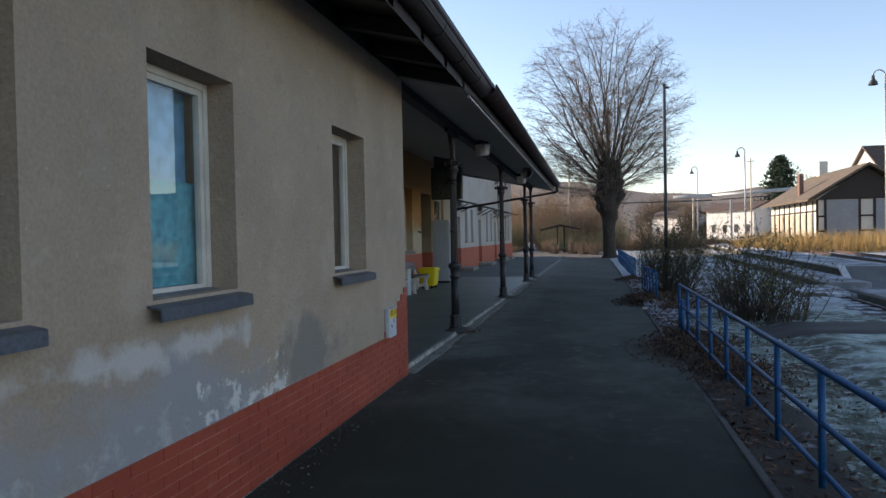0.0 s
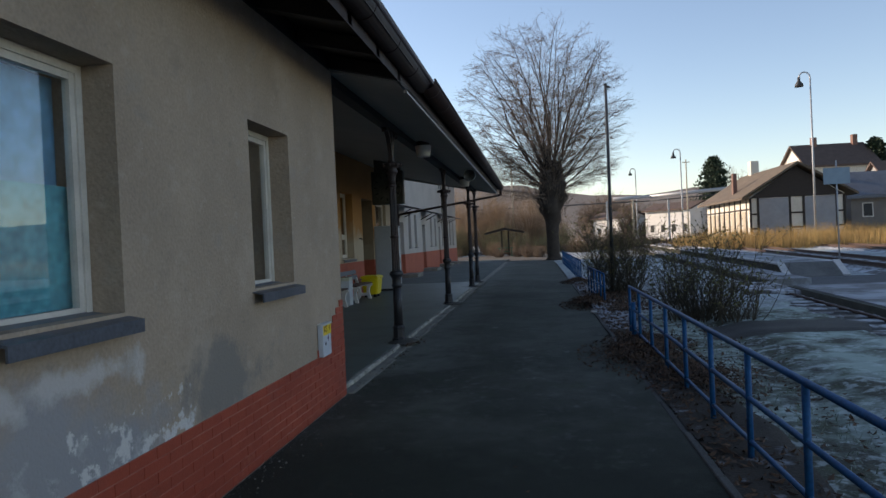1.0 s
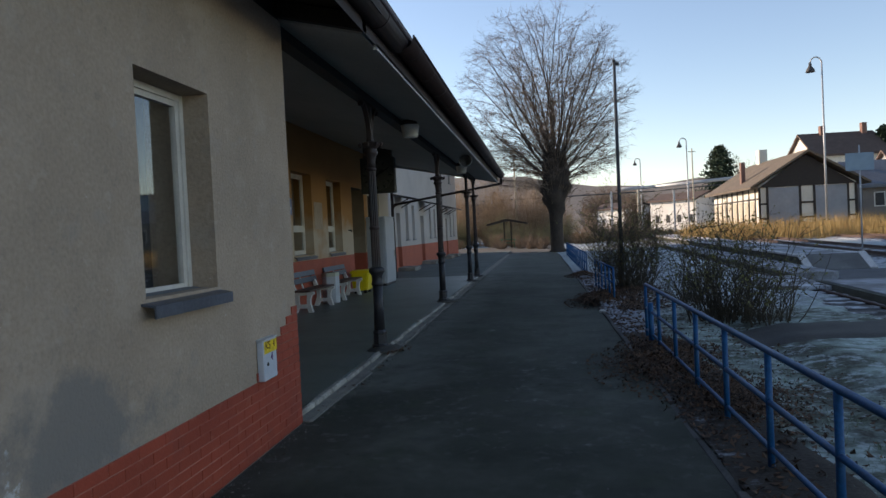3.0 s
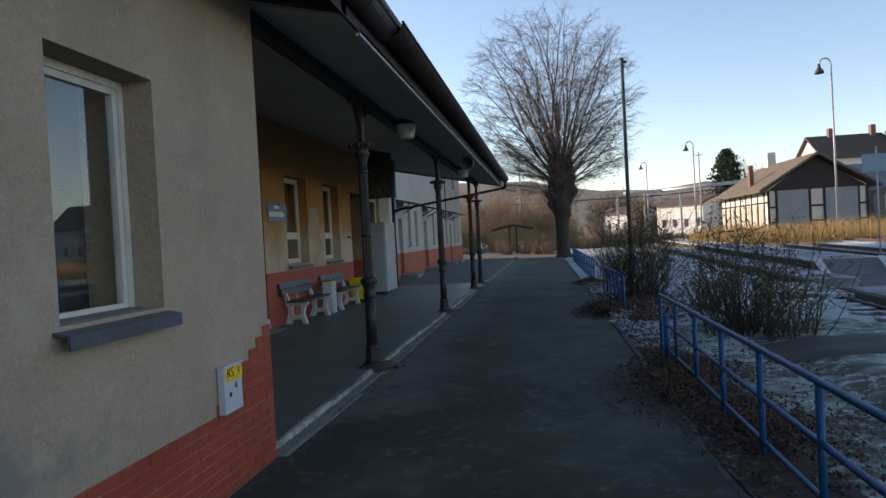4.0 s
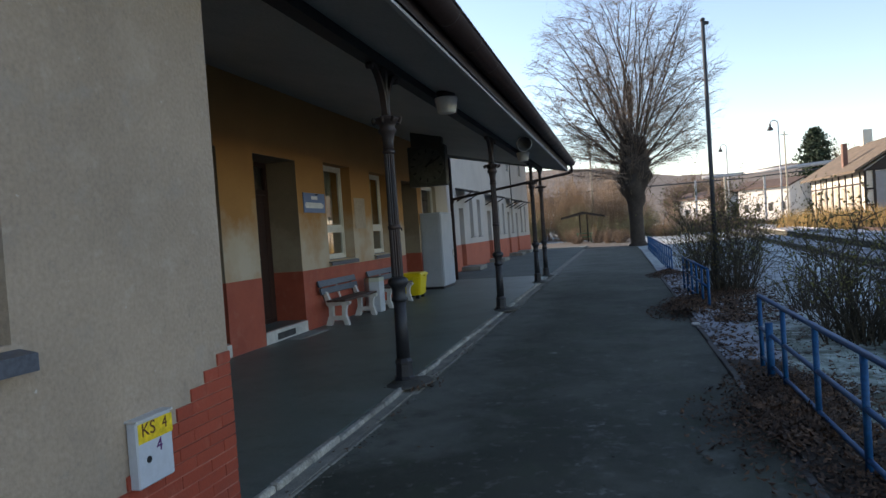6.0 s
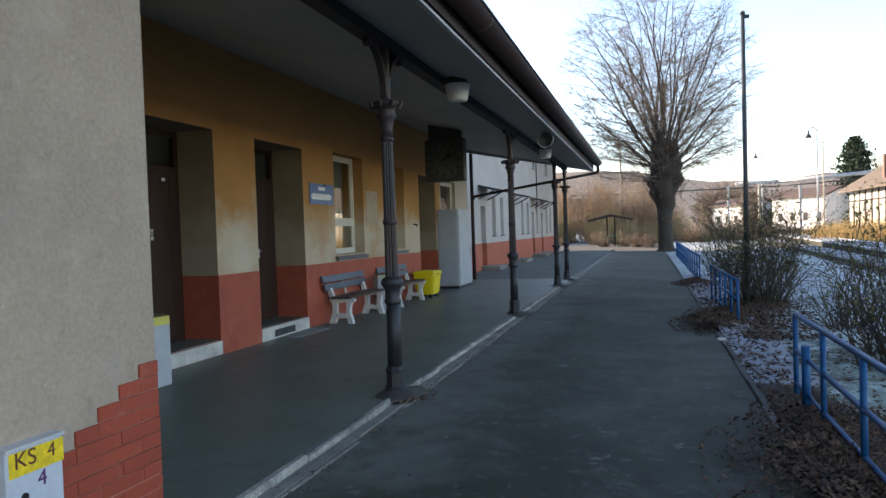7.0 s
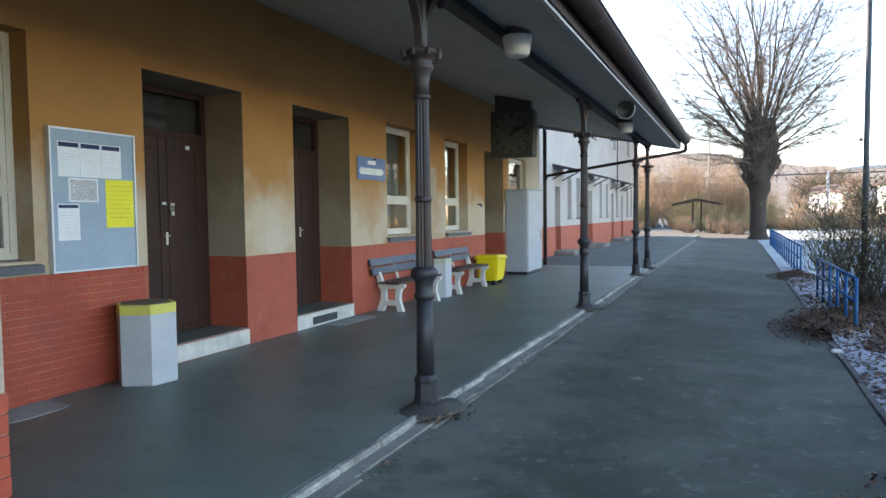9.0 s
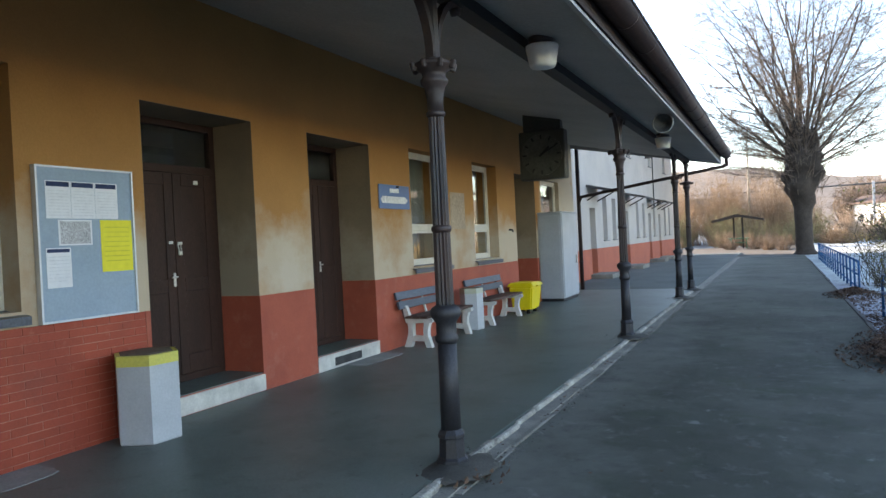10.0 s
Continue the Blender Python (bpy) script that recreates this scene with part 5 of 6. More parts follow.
def house(x, y, w, d, eave, ridge, wall_m, roof_m, label, turn=0.0, chimneys=(), along=True, rows=((1.0, 2.4),)):
    h = thing("house", (x, y, -0.1), label, "house", "houses beyond the tracks", turn=turn)
    bm = B()
    if along:   # ridge along local x
        slab(bm, [(0, 0), (0, eave), (d / 2, ridge), (d, eave), (d, 0)], 0, 0, w)
        part("wall", bm, wall_m, h)
        part("roof", slab(B(), [(-0.5, eave - 0.3), (d / 2, ridge + 0.05), (d + 0.5, eave - 0.3), (d + 0.5, eave), (d / 2, ridge + 0.3), (-0.5, eave)], 0, -0.5, w + 0.5), roof_m, h)
    else:
        slab(bm, [(0, 0), (0, eave), (w / 2, ridge), (w, eave), (w, 0)], 1, 0, d)
        part("wall", bm, wall_m, h)
        part("roof", slab(B(), [(-0.5, eave - 0.3), (w / 2, ridge + 0.05), (w + 0.5, eave - 0.3), (w + 0.5, eave), (w / 2, ridge + 0.3), (-0.5, eave)], 1, -0.5, d + 0.5), roof_m, h)
    for cx, cy, cz in chimneys:
        part("chimney", box(B(), cx - 0.35, cx + 0.35, cy - 0.35, cy + 0.35, ridge - 1.6, cz), chim, h)
    for z0, z1 in rows:
        k = 1.0
        while k + 1.1 < w:
            win = part("window", box(B(), k, k + 1.0, -0.03, 0.02, z0, z1), white_frame, h)
            part("pane", box(B(), k + 0.1, k + 0.9, -0.045, -0.031, z0 + 0.1, z1 - 0.1), unlit_dark, win)
            k += 2.3
    return h


dim_wall = mat("dim_brown_grey_wall", (0.20, 0.175, 0.155), (0.15, 0.13, 0.12), big=0.8, fine=12, rough=0.9)
slate_blue = mat("blue_grey_roof_sheet", (0.13, 0.14, 0.16), (0.095, 0.10, 0.115), big=1.0, fine=10, rough=0.6)
roof_dark = mat("dark_brown_house_roof", (0.11, 0.075, 0.06), (0.08, 0.055, 0.045), big=1.5, fine=10, rough=0.85)
grey_wall = mat("grey_house_wall", (0.34, 0.33, 0.32), (0.28, 0.27, 0.26), big=1, fine=20, rough=0.9)
house(40.0, 108, 10.0, 9.0, 10.4, 13.7, lime, roof_dark, "tall pale gabled house with dark roof and chimneys", turn=4, chimneys=((3.0, 4.2, 15.0), (9.0, 4.2, 15.2)), rows=((1.5, 3.2), (5.5, 7.2)))
house(30.5, 72, 16, 8.0, 4.3, 6.6, dim_wall, slate_blue, "low grey outbuilding beside the goods shed", turn=0, rows=((2.2, 3.6),))
house(44.0, 92, 22, 9.0, 6.0, 9.3, grey_wall, roof_dark, "long grey house with a dark roof", rows=((2.0, 3.6),))
house(20.0, 130, 9.5, 7, 5.6, 6.6, bright_lime, roof_dark, "small sunlit white house", rows=((1.5, 3.0),), turn=-48)
house(11.0, 150, 10, 8, 5.0, 6.0, bright_lime, roof_dark, "far sunlit house among bare bushes", rows=((1.5, 3.0),), turn=-55)
house(-22.0, 160, 14, 8, 5.0, 8.0, lime, rust_tile, "far house behind the bare thicket", rows=((1.5, 3.0),))
pb = thing("pipe_bridge", (0, 118, 0), "pale overhead pipe bridge on steel supports", "pipe bridge")
part("pipe", pipe(B(), [(13, 0, 7.4), (19, 0, 7.5), (31.5, -5, 8.0), (60, -6, 8.2)], 0.28, 10), mast_grey, pb)
part("lower_pipe", pipe(B(), [(-10, 0.3, 6.7), (19, 0.3, 6.8), (31.5, -4.7, 7.2), (60, -5.7, 7.4)], 0.1, 8), dark_pole, pb)
for x in (-8, 2, 12, 22, 30, 45):
    part("support", box(B(), x - 0.15, x + 0.15, 0.2, 0.5, 0, 7.1), mast_grey, pb)

# ---- picnic shelter ----
sh = thing("picnic_shelter", (-2.75, 62.0, 0.0), "small dark wooden shelter roof over a green table", "shelter")
bm = B()
slab(bm, [(-1.75, 2.0), (0, 2.35), (1.75, 2.0), (1.75, 2.14), (0, 2.55), (-1.75, 2.14)], 1, -1.2, 1.2)
part("roof", bm, dark_wood, sh)
for sx in (-0.3, 0.3):
    part("post", box(B(), sx - 0.06, sx + 0.06, -0.06, 0.06, 0, 2.28), dark_wood, sh)
green = mat("green_paint", (0.03, 0.14, 0.06), (0.025, 0.10, 0.05), big=4, fine=30, rough=0.5)
part("table", box(B(), -0.7, 0.7, -0.5, 0.5, 0.72, 0.78, 0.01), green, sh)
for sx in (-0.55, 0.55):
    part("table_leg", box(B(), sx - 0.05, sx + 0.05, -0.4, 0.4, 0, 0.72), green, sh)
    part("bench", box(B(), -0.7, 0.7, sx * 1.5 - 0.14, sx * 1.5 + 0.14, 0.42, 0.47), green, sh)

# ---- distance ----
wood_far = mat("bare_wood_on_hill", (0.19, 0.155, 0.125), (0.12, 0.10, 0.082), big=0.03, fine=0.3, rough=1.0, bump=0)
bm = B()
rows_h = []
for j in range(9):
    row = []
    for i in range(81):
        x = -900 + i * 24.0
        y = 230 + j * 60 + 25 * noise.noise((x * 0.004, j * 0.7, 3))
        z = -1 + (j / 8) ** 1.1 * (44 + 14 * math.exp(-((x + 75) / 110) ** 2) + 12 * noise.noise((x * 0.006, 0.0, 7)) + 5 * noise.noise((x * 0.03, j * 0.5, 2)) + 2.5 * noise.noise((x * 0.17, j * 0.9, 4)))
        row.append(bm.verts.new((x, y, z)))
    rows_h.append(row)
for r0, r1 in zip(rows_h, rows_h[1:]):
    for i in range(80):
        bm.faces.new((r0[i], r0[i + 1], r1[i + 1], r1[i])).smooth = True
tagged(part("backdrop_hill", bm, wood_far), "low wooded hill along the horizon", "hill", "", "structure")


# ---- plants ----
class Twigs:
    """Gathers thin tapered sticks and small leaves into one mesh."""

    def __init__(self, seed):
        self.v, self.f, self.r = [], [], random.Random(seed)

    def stick(self, a, b, r0, r1, n=3):
        d = (b - a)
        if d.length < 1e-6:
            return
        u = d.orthogonal().normalized()
        w = d.normalized().cross(u)
        k = len(self.v)
        for p, r in ((a, r0), (b, r1)):
            for i in range(n):
                t = 2 * math.pi * i / n
                self.v.append(p + (u * math.cos(t) + w * math.sin(t)) * r)
        for i in range(n):
            self.f.append((k + i, k + (i + 1) % n, k + n + (i + 1) % n, k + n + i))

    def leaf(self, p, size, flat=0.0):
        r = self.r
        a = Vector((r.uniform(-1, 1), r.uniform(-1, 1), r.uniform(-1, 1) * (1 - flat))).normalized()
        b = a.cross(Vector((r.uniform(-1, 1) * (1 - flat), r.uniform(-1, 1) * (1 - flat), 1 if flat else r.uniform(-1, 1)))).normalized()
        up = a.cross(b).normalized() * size * 0.18
        k = len(self.v)
        self.v += [p - a * size * 0.5, p + b * size * 0.28 + up, p + a * size * 0.5, p - b * size * 0.28 + up]
        self.f += [(k, k + 1, k + 2), (k, k + 2, k + 3)]

    def blade(self, p, h, w, lean):
        r = self.r
        t = r.uniform(0, 6.283)
        s = Vector((math.cos(t), math.sin(t), 0)) * w
        tip = p + Vector((r.uniform(-lean, lean), r.uniform(-lean, lean), 1)) * h
        k = len(self.v)
        self.v += [p - s, p + s, tip]
        self.f += [(k, k + 1, k + 2)]

    def mesh(self, name, m, parent=None, label=""):
        me = bpy.data.meshes.new(name)
        me.from_pydata([tuple(q) for q in self.v], [], self.f)
        me.materials.append(m)
        ob = new(name, me)
        ob.parent = parent
        if label:
            ob["label"] = label
        return ob


bark = mat("grey_brown_bark", (0.06, 0.046, 0.036), (0.038, 0.03, 0.025), big=4, fine=25, rough=0.95, bump=0.9, grain=0.4)
twig_bark = mat("brown_twig_bark", (0.165, 0.125, 0.095), (0.12, 0.09, 0.07), big=0.8, fine=10, rough=0.9, bump=0)


def pollard_tree(x, y, seed=11):
    t = thing("lime_tree", (x, y, -0.05), "bare old pollarded lime tree with upright limbs", "tree")
    bm = B()
    prof = [(0.64, 0), (0.47, 0.25), (0.41, 0.9), (0.39, 1.6), (0.44, 2.4), (0.60, 3.0), (0.82, 3.5), (0.92, 4.0), (0.96, 4.5), (0.92, 5.0), (0.74, 5.4), (0.4, 5.7), (0.15, 5.9)]
    lathe(bm, prof, 20)
    bmesh.ops.subdivide_edges(bm, edges=bm.edges, cuts=1, use_grid_fill=True)
    for v in bm.verts:
        k = 1 + 0.2 * noise.noise(v.co * 1.1) + 0.5 * noise.noise(v.co * 1.7) * (0.3 + 0.7 * min(1, max(0, (v.co.z - 2.2) / 1.6)))
        v.co.x *= k
        v.co.y *= k
    g = Twigs(seed)
    r = g.r
    for i in range(9):
        az, d = 2.4 * i, r.uniform(0.3, 0.8)
        foot = Vector((math.cos(az) * d, math.sin(az) * d, 4.6))
        knee = foot + Vector((math.cos(az) * 0.08, math.sin(az) * 0.08, r.uniform(0.9, 1.5)))
        tube(bm, foot, knee, 0.36, 0.27, 9)
        tube(bm, knee, knee + Vector((r.gauss(0, 0.06), r.gauss(0, 0.06), r.uniform(0.5, 1.1))), 0.28, 0.13, 9)
    part("trunk", bm, bark, t)

    def reach(p):
        """How far out of the egg-shaped crown a point lies (1: on its skin)."""
        dz = p.z - 9.4
        return ((p.x + 0.35) ** 2 + p.y * p.y) / 34.0 + (dz / (7.3 if dz > 0 else 6.2)) ** 2

    def course(start, d, length, lift, wander, step, skin=1.0):
        pts, gone = [start], 0.0
        while gone < length and reach(pts[-1]) < skin:
            d = (d + Vector((r.gauss(0, wander), r.gauss(0, wander), lift + r.gauss(0, wander * 0.6)))).normalized()
            pts.append(pts[-1] + d * step)
            gone += step
        return pts

    def spray(p, d, length, rad):
        """A side branch with its comb of fine twigs."""
        pts = course(p, d, length, r.uniform(-0.03, 0.035), 0.07, 0.3)
        m = len(pts) - 1
        for q in range(m):
            a, b = pts[q], pts[q + 1]
            g.stick(a, b, rad * (1 - q / (m + 1)) + 0.003, rad * (1 - (q + 1) / (m + 1)) + 0.003)
            for w in range(3):
                s = a.lerp(b, r.random())
                e = ((b - a).normalized() * 0.6 + Vector((r.gauss(0, 0.7), r.gauss(0, 0.7), r.gauss(0.06, 0.6)))).normalized()
                h = r.uniform(0.2, 0.75)
                mid = s + e * h * 0.5
                g.stick(s, mid, 0.0045, 0.004)
                g.stick(mid, mid + (e + Vector((r.gauss(0, 0.25), r.gauss(0, 0.25), r.gauss(0, 0.22)))).normalized() * h * 0.5, 0.004, 0.0025)

    count = 44
    for i in range(count):
        az = 2.399963 * i + r.uniform(-0.25, 0.25)
        f = (i + 0.5) / count
        out = Vector((math.cos(az), math.sin(az), 0))
        tilt = radians(3 + 60 * f ** 0.95 + r.gauss(0, 4))
        d = out * math.sin(tilt) + Vector((0, 0, math.cos(tilt)))
        start = out * r.uniform(0.25, 0.8) * (0.45 + 0.55 * f) + Vector((0, 0, 6.5 - 1.9 * f + r.uniform(-0.3, 0.3)))
        pts = course(start, d, 12.0 * r.uniform(0.86, 1.0) - 4.5 * f * r.random(), 0.02 * f, 0.055, 0.5, 0.8)
        n = len(pts) - 1
        if n < 3:
            continue
        rad = r.uniform(0.045, 0.075) * (1.1 - 0.4 * f)
        limbs = Twigs(seed + 1)
        for k in range(n):
            limbs.stick(pts[k], pts[k + 1], rad * (1 - k / (n + 0.6)) + 0.008, rad * (1 - (k + 1) / (n + 0.6)) + 0.008, 5)
        for fork in range(4):
            k = min(n - 1, max(1, int(n * (0.15 + 0.2 * fork + r.uniform(-0.06, 0.1)))))
            along = (pts[k + 1] - pts[k]).normalized()
            ang = r.uniform(0, 6.283)
            away = Vector((pts[k].x, pts[k].y, 0)).normalized() if pts[k].xy.length > 0.4 else Vector((math.cos(ang), math.sin(ang), 0))
            turn = (along * 0.75 + away * 0.55 + Vector((math.cos(ang), math.sin(ang), 0)) * 0.55).normalized()
            bough = course(pts[k], turn, r.uniform(2.2, 4.6), r.uniform(-0.05, 0.0), 0.06, 0.4, 0.97)
            m = len(bough) - 1
            r0 = max(0.012, rad * (1 - k / (n + 0.6)) * 0.6)
            for q in range(m):
                limbs.stick(bough[q], bough[q + 1], r0 * (1 - q / (m + 1)) + 0.006, r0 * (1 - (q + 1) / (m + 1)) + 0.006, 4)
                if q > 0:
                    ang = r.uniform(0, 6.283)
                    spray(bough[q], ((bough[q + 1] - bough[q]).normalized() * 0.5 + Vector((math.cos(ang), math.sin(ang), r.gauss(0, 0.4))) * 0.8).normalized(), r.uniform(0.4, 1.5), 0.007)
        limbs.mesh("limb", bark, t)
        for k in range(n + 4):
            s = n * (0.1 + 0.9 * r.random() ** 0.8)
            j = min(n - 1, int(s))
            p = pts[j].lerp(pts[j + 1], s - j)
            along = (pts[j + 1] - pts[j]).normalized()
            ang = r.uniform(0, 6.283)
            away = Vector((p.x, p.y, 0)).normalized() if p.xy.length > 0.2 else out
            dd = (along * 0.3 + Vector((math.cos(ang), math.sin(ang), r.gauss(0.05, 0.35))) * 0.9 + away * 0.35).normalized()
            spray(p, dd, r.uniform(0.5, 2.3), 0.008)
    for i in range(44):
        az = 2.399963 * i + 1.0
        out = Vector((math.cos(az), math.sin(az), 0))
        if out.x > 0.35 and i % 3:
            continue
        p = out * 0.85 + Vector((0, 0, r.uniform(3.9, 5.6)))
        pts = course(p, (out + Vector((0, 0, r.uniform(0.05, 0.5)))).normalized(), r.uniform(2.8, 5.8), r.uniform(-0.025, 0.025), 0.06, 0.4)
        for k in range(len(pts) - 1):
            g.stick(pts[k], pts[k + 1], 0.022 - 0.012 * k / len(pts), 0.022 - 0.012 * (k + 1) / len(pts), 4)
            if k > 1:
                ang = r.uniform(0, 6.283)
                spray(pts[k], (out * 0.8 + Vector((math.cos(ang), math.sin(ang), r.gauss(0, 0.3))) * 0.7).normalized(), r.uniform(0.6, 1.8), 0.007)
    for i in range(170):
        az, z = r.uniform(0, 6.283), r.uniform(3.5, 6.4)
        d = 1.0 if z < 5 else 0.7
        p = Vector((math.cos(az) * d, math.sin(az) * d, z)) * r.uniform(0.85, 1.0)
        e = p + Vector((math.cos(az) * r.uniform(0.1, 0.8), math.sin(az) * r.uniform(0.1, 0.8), r.uniform(0.2, 1.5)))
        g.stick(p, e, 0.02, 0.006)
    g.mesh("crown", twig_bark, t, "fine bare twigs")
    return t


pollard_tree(1.15, 47.6)
bush_bark = mat("dark_bush_twigs", (0.085, 0.068, 0.046), (0.055, 0.046, 0.034), big=3, fine=20, rough=0.9, bump=0)
bush_leaf = mat("sparse_green_leaves", (0.085, 0.10, 0.032), (0.17, 0.145, 0.04), big=2.5, fine=15, rough=0.6, bump=0, island=0.4)


def bush(x, y, h, rad, seed, stems=95):
    b = thing("bush", (x, y, -0.04), "leafless thorny bush with a few green leaves", "bush", "bushes behind the railings")
    g, lf = Twigs(seed), Twigs(seed + 1)
    r = g.r

    def shoot(p, d, length, r0, level):
        n = max(2, int(length / 0.13))
        for k in range(n):
            s = k / n
            d = (d + Vector((r.gauss(0, 0.17), r.gauss(0, 0.17), r.gauss(0.07, 0.13)))).normalized()
            q = p + d * length / n
            g.stick(p, q, r0 * (1 - 0.75 * s), r0 * (1 - 0.75 * (s + 1 / n)), 4 if level == 0 else 3)
            if level < 2 and r.random() < (0.75 if level == 0 else 0.55):
                side = Vector((r.gauss(0, 1), r.gauss(0, 1), r.gauss(0.35, 0.5))).normalized()
                shoot(q, (d * 0.4 + side).normalized(), length * r.uniform(0.16, 0.36), r0 * 0.5, level + 1)
            if q.z > h * 0.3 and level > 0 and r.random() < 0.3 + 0.65 * q.z / h:
                lf.leaf(q + d * 0.02, r.uniform(0.03, 0.06))
            p = q

    for i in range(stems):
        az, spread = r.uniform(0, 6.283), r.random()
        out = Vector((math.cos(az), math.sin(az), 0))
        lean = 0.75 * spread * rad / h * 1.7
        reach = h * r.uniform(0.5, 1.08) * (1.0 if r.random() < 0.7 else 0.6)
        shoot(out * rad * 0.6 * r.random() ** 0.7, (out * lean + Vector((0, 0, 1))).normalized(), reach, r.uniform(0.008, 0.013), 0)
    g.mesh("branchwork", bush_bark, b)
    lf.mesh("foliage", bush_leaf, b, "sparse small green leaves")
    return b


bush(2.78, 13.0, 1.55, 0.85, 21, stems=130)
bush(3.2, 12.2, 1.0, 0.5, 22, stems=40)
bush(2.15, 18.9, 1.95, 0.85, 31, stems=140)
bush(2.9, 15.9, 1.0, 0.5, 41, stems=40)
bush(2.3, 26.5, 1.5, 0.9, 43, stems=60)

# thickets of the distance
def thicket(x0, x1, y0, y1, h, n, m, seed, label, w=0.025, low=0.35, clump=2.2):
    """Many rounded bare shrubs of uneven height, their sticks leaning out from each clump's middle."""
    g = Twigs(seed)
    r = g.r
    shrubs = max(4, n // 60)
    for c in range(shrubs):
        cx, cy = r.uniform(x0, x1), r.uniform(y0, y1)
        top = h * (low + (1 - low) * r.random() ** 1.3)
        rad = clump * r.uniform(0.6, 1.25) * (0.6 + 0.5 * top / h)
        for i in range(60):
            az, q = r.uniform(0, 6.283), r.random() ** 0.6
            ox, oy = math.cos(az) * q * rad, math.sin(az) * q * rad
            hh = top * (1 - 0.55 * q ** 2) * r.uniform(0.65, 1.08)
            p = Vector((cx + ox * 0.35, cy + oy * 0.35, -0.1))
            e = Vector((cx + ox * 1.15 + r.gauss(0, 0.15), cy + oy * 1.15, hh))
            k1 = p.lerp(e, 0.5) + Vector((r.gauss(0, 0.08), r.gauss(0, 0.08), 0.10)) * hh
            g.stick(p, k1, w, w * 0.7)
            g.stick(k1, e, w * 0.7, w * 0.3)
            for k in range(9):
                a = (k1 if k > 2 else p.lerp(k1, 0.5)).lerp(e if k > 2 else k1, r.random())
                g.stick(a, a + Vector((r.gauss(0, 1), r.gauss(0, 1), r.gauss(0.3, 0.6))).normalized() * hh * r.uniform(0.08, 0.24), w * 0.4, w * 0.2)
    ob = g.mesh("thicket", m)
    return tagged(ob, label, "thicket", "", "stuff")


pale_twig = mat("pale_winter_twigs", (0.36, 0.27, 0.19), (0.24, 0.18, 0.13), big=0.3, fine=3, rough=0.9, bump=0, island=0.3)
orange_twig = mat("rusty_winter_twigs", (0.25, 0.165, 0.095), (0.16, 0.11, 0.07), big=0.4, fine=3, rough=0.9, bump=0, island=0.3)
brown_twig = mat("brown_winter_twigs", (0.16, 0.115, 0.08), (0.11, 0.08, 0.06), big=0.4, fine=3, rough=0.9, bump=0, island=0.3)
olive_twig = mat("olive_winter_twigs", (0.25, 0.22, 0.11), (0.17, 0.15, 0.08), big=0.4, fine=3, rough=0.9, bump=0, island=0.3)
thicket(-16, 2.6, 72, 84, 9.0, 2100, orange_twig, 51, "sunlit rusty winter thicket beyond the path", w=0.022, clump=2.4)
thicket(-18, 2.6, 76, 92, 10.0, 1400, pale_twig, 57, "pale bare shrubs behind the thicket", w=0.022, clump=2.8)
thicket(-15, 3.0, 69, 74, 4.4, 1300, olive_twig, 58, "olive leafless shrubs before the thicket", w=0.02, clump=1.9)
thicket(-14, 5.5, 66, 69, 1.5, 1600, orange_twig, 59, "low rusty scrub at the path's end", w=0.016, low=0.6, clump=1.0)
thicket(-14, 0.5, 55, 61, 1.3, 900, brown_twig, 52, "low dark hedge behind the shelter", w=0.022, clump=0.9)
thicket(3.5, 12, 80, 94, 3.6, 900, pale_twig, 53, "pale bare shrubs beside the railway", w=0.024, clump=1.5)
thicket(-60, -12, 90, 130, 10, 2200, brown_twig, 54, "far bare brown wood", w=0.09)
thicket(10, 50, 135, 160, 9, 2600, brown_twig, 55, "far bare brown wood behind the houses", w=0.1)
thicket(6, 18, 66, 74, 1.5, 900, brown_twig, 56, "low brown scrub by the tracks", w=0.03)

needle = mat("dark_spruce_needles", (0.022, 0.04, 0.02), (0.03, 0.05, 0.028), big=1, fine=8, rough=0.8, bump=0, island=0.4)


def spruce(x, y, h, rad, seed):
    t = thing("spruce_tree", (x, y, -0.1), "dark dense spruce tree", "tree", "spruces behind the shed")
    part("trunk", tube(B(), (0, 0, 0), (0, 0, h * 0.95), 0.22, 0.03, 8), bark, t)
    g = Twigs(seed)
    r = g.r
    for i in range(800):
        s = r.random() ** 0.8
        z = h * (0.08 + 0.92 * s)
        ln = rad * (1 - s) ** 0.6 * r.uniform(0.6, 1.3) + 0.2
        az = r.uniform(0, 6.283)
        d = Vector((math.cos(az), math.sin(az), -0.15 + 0.5 * s))
        for k in range(7):
            p = Vector((0, 0, z)) + d * ln * (0.25 + 0.75 * k / 6)
            g.leaf(p + Vector((r.gauss(0, 0.12), r.gauss(0, 0.12), r.gauss(0, 0.12))), r.uniform(0.35, 0.75))
    g.mesh("crown", needle, t)
    return t


spruce(31.8, 128, 14.4, 4.4, 61)
spruce(51.3, 112, 14.2, 4.0, 62)
spruce(55.5, 118, 12.6, 4.2, 63)
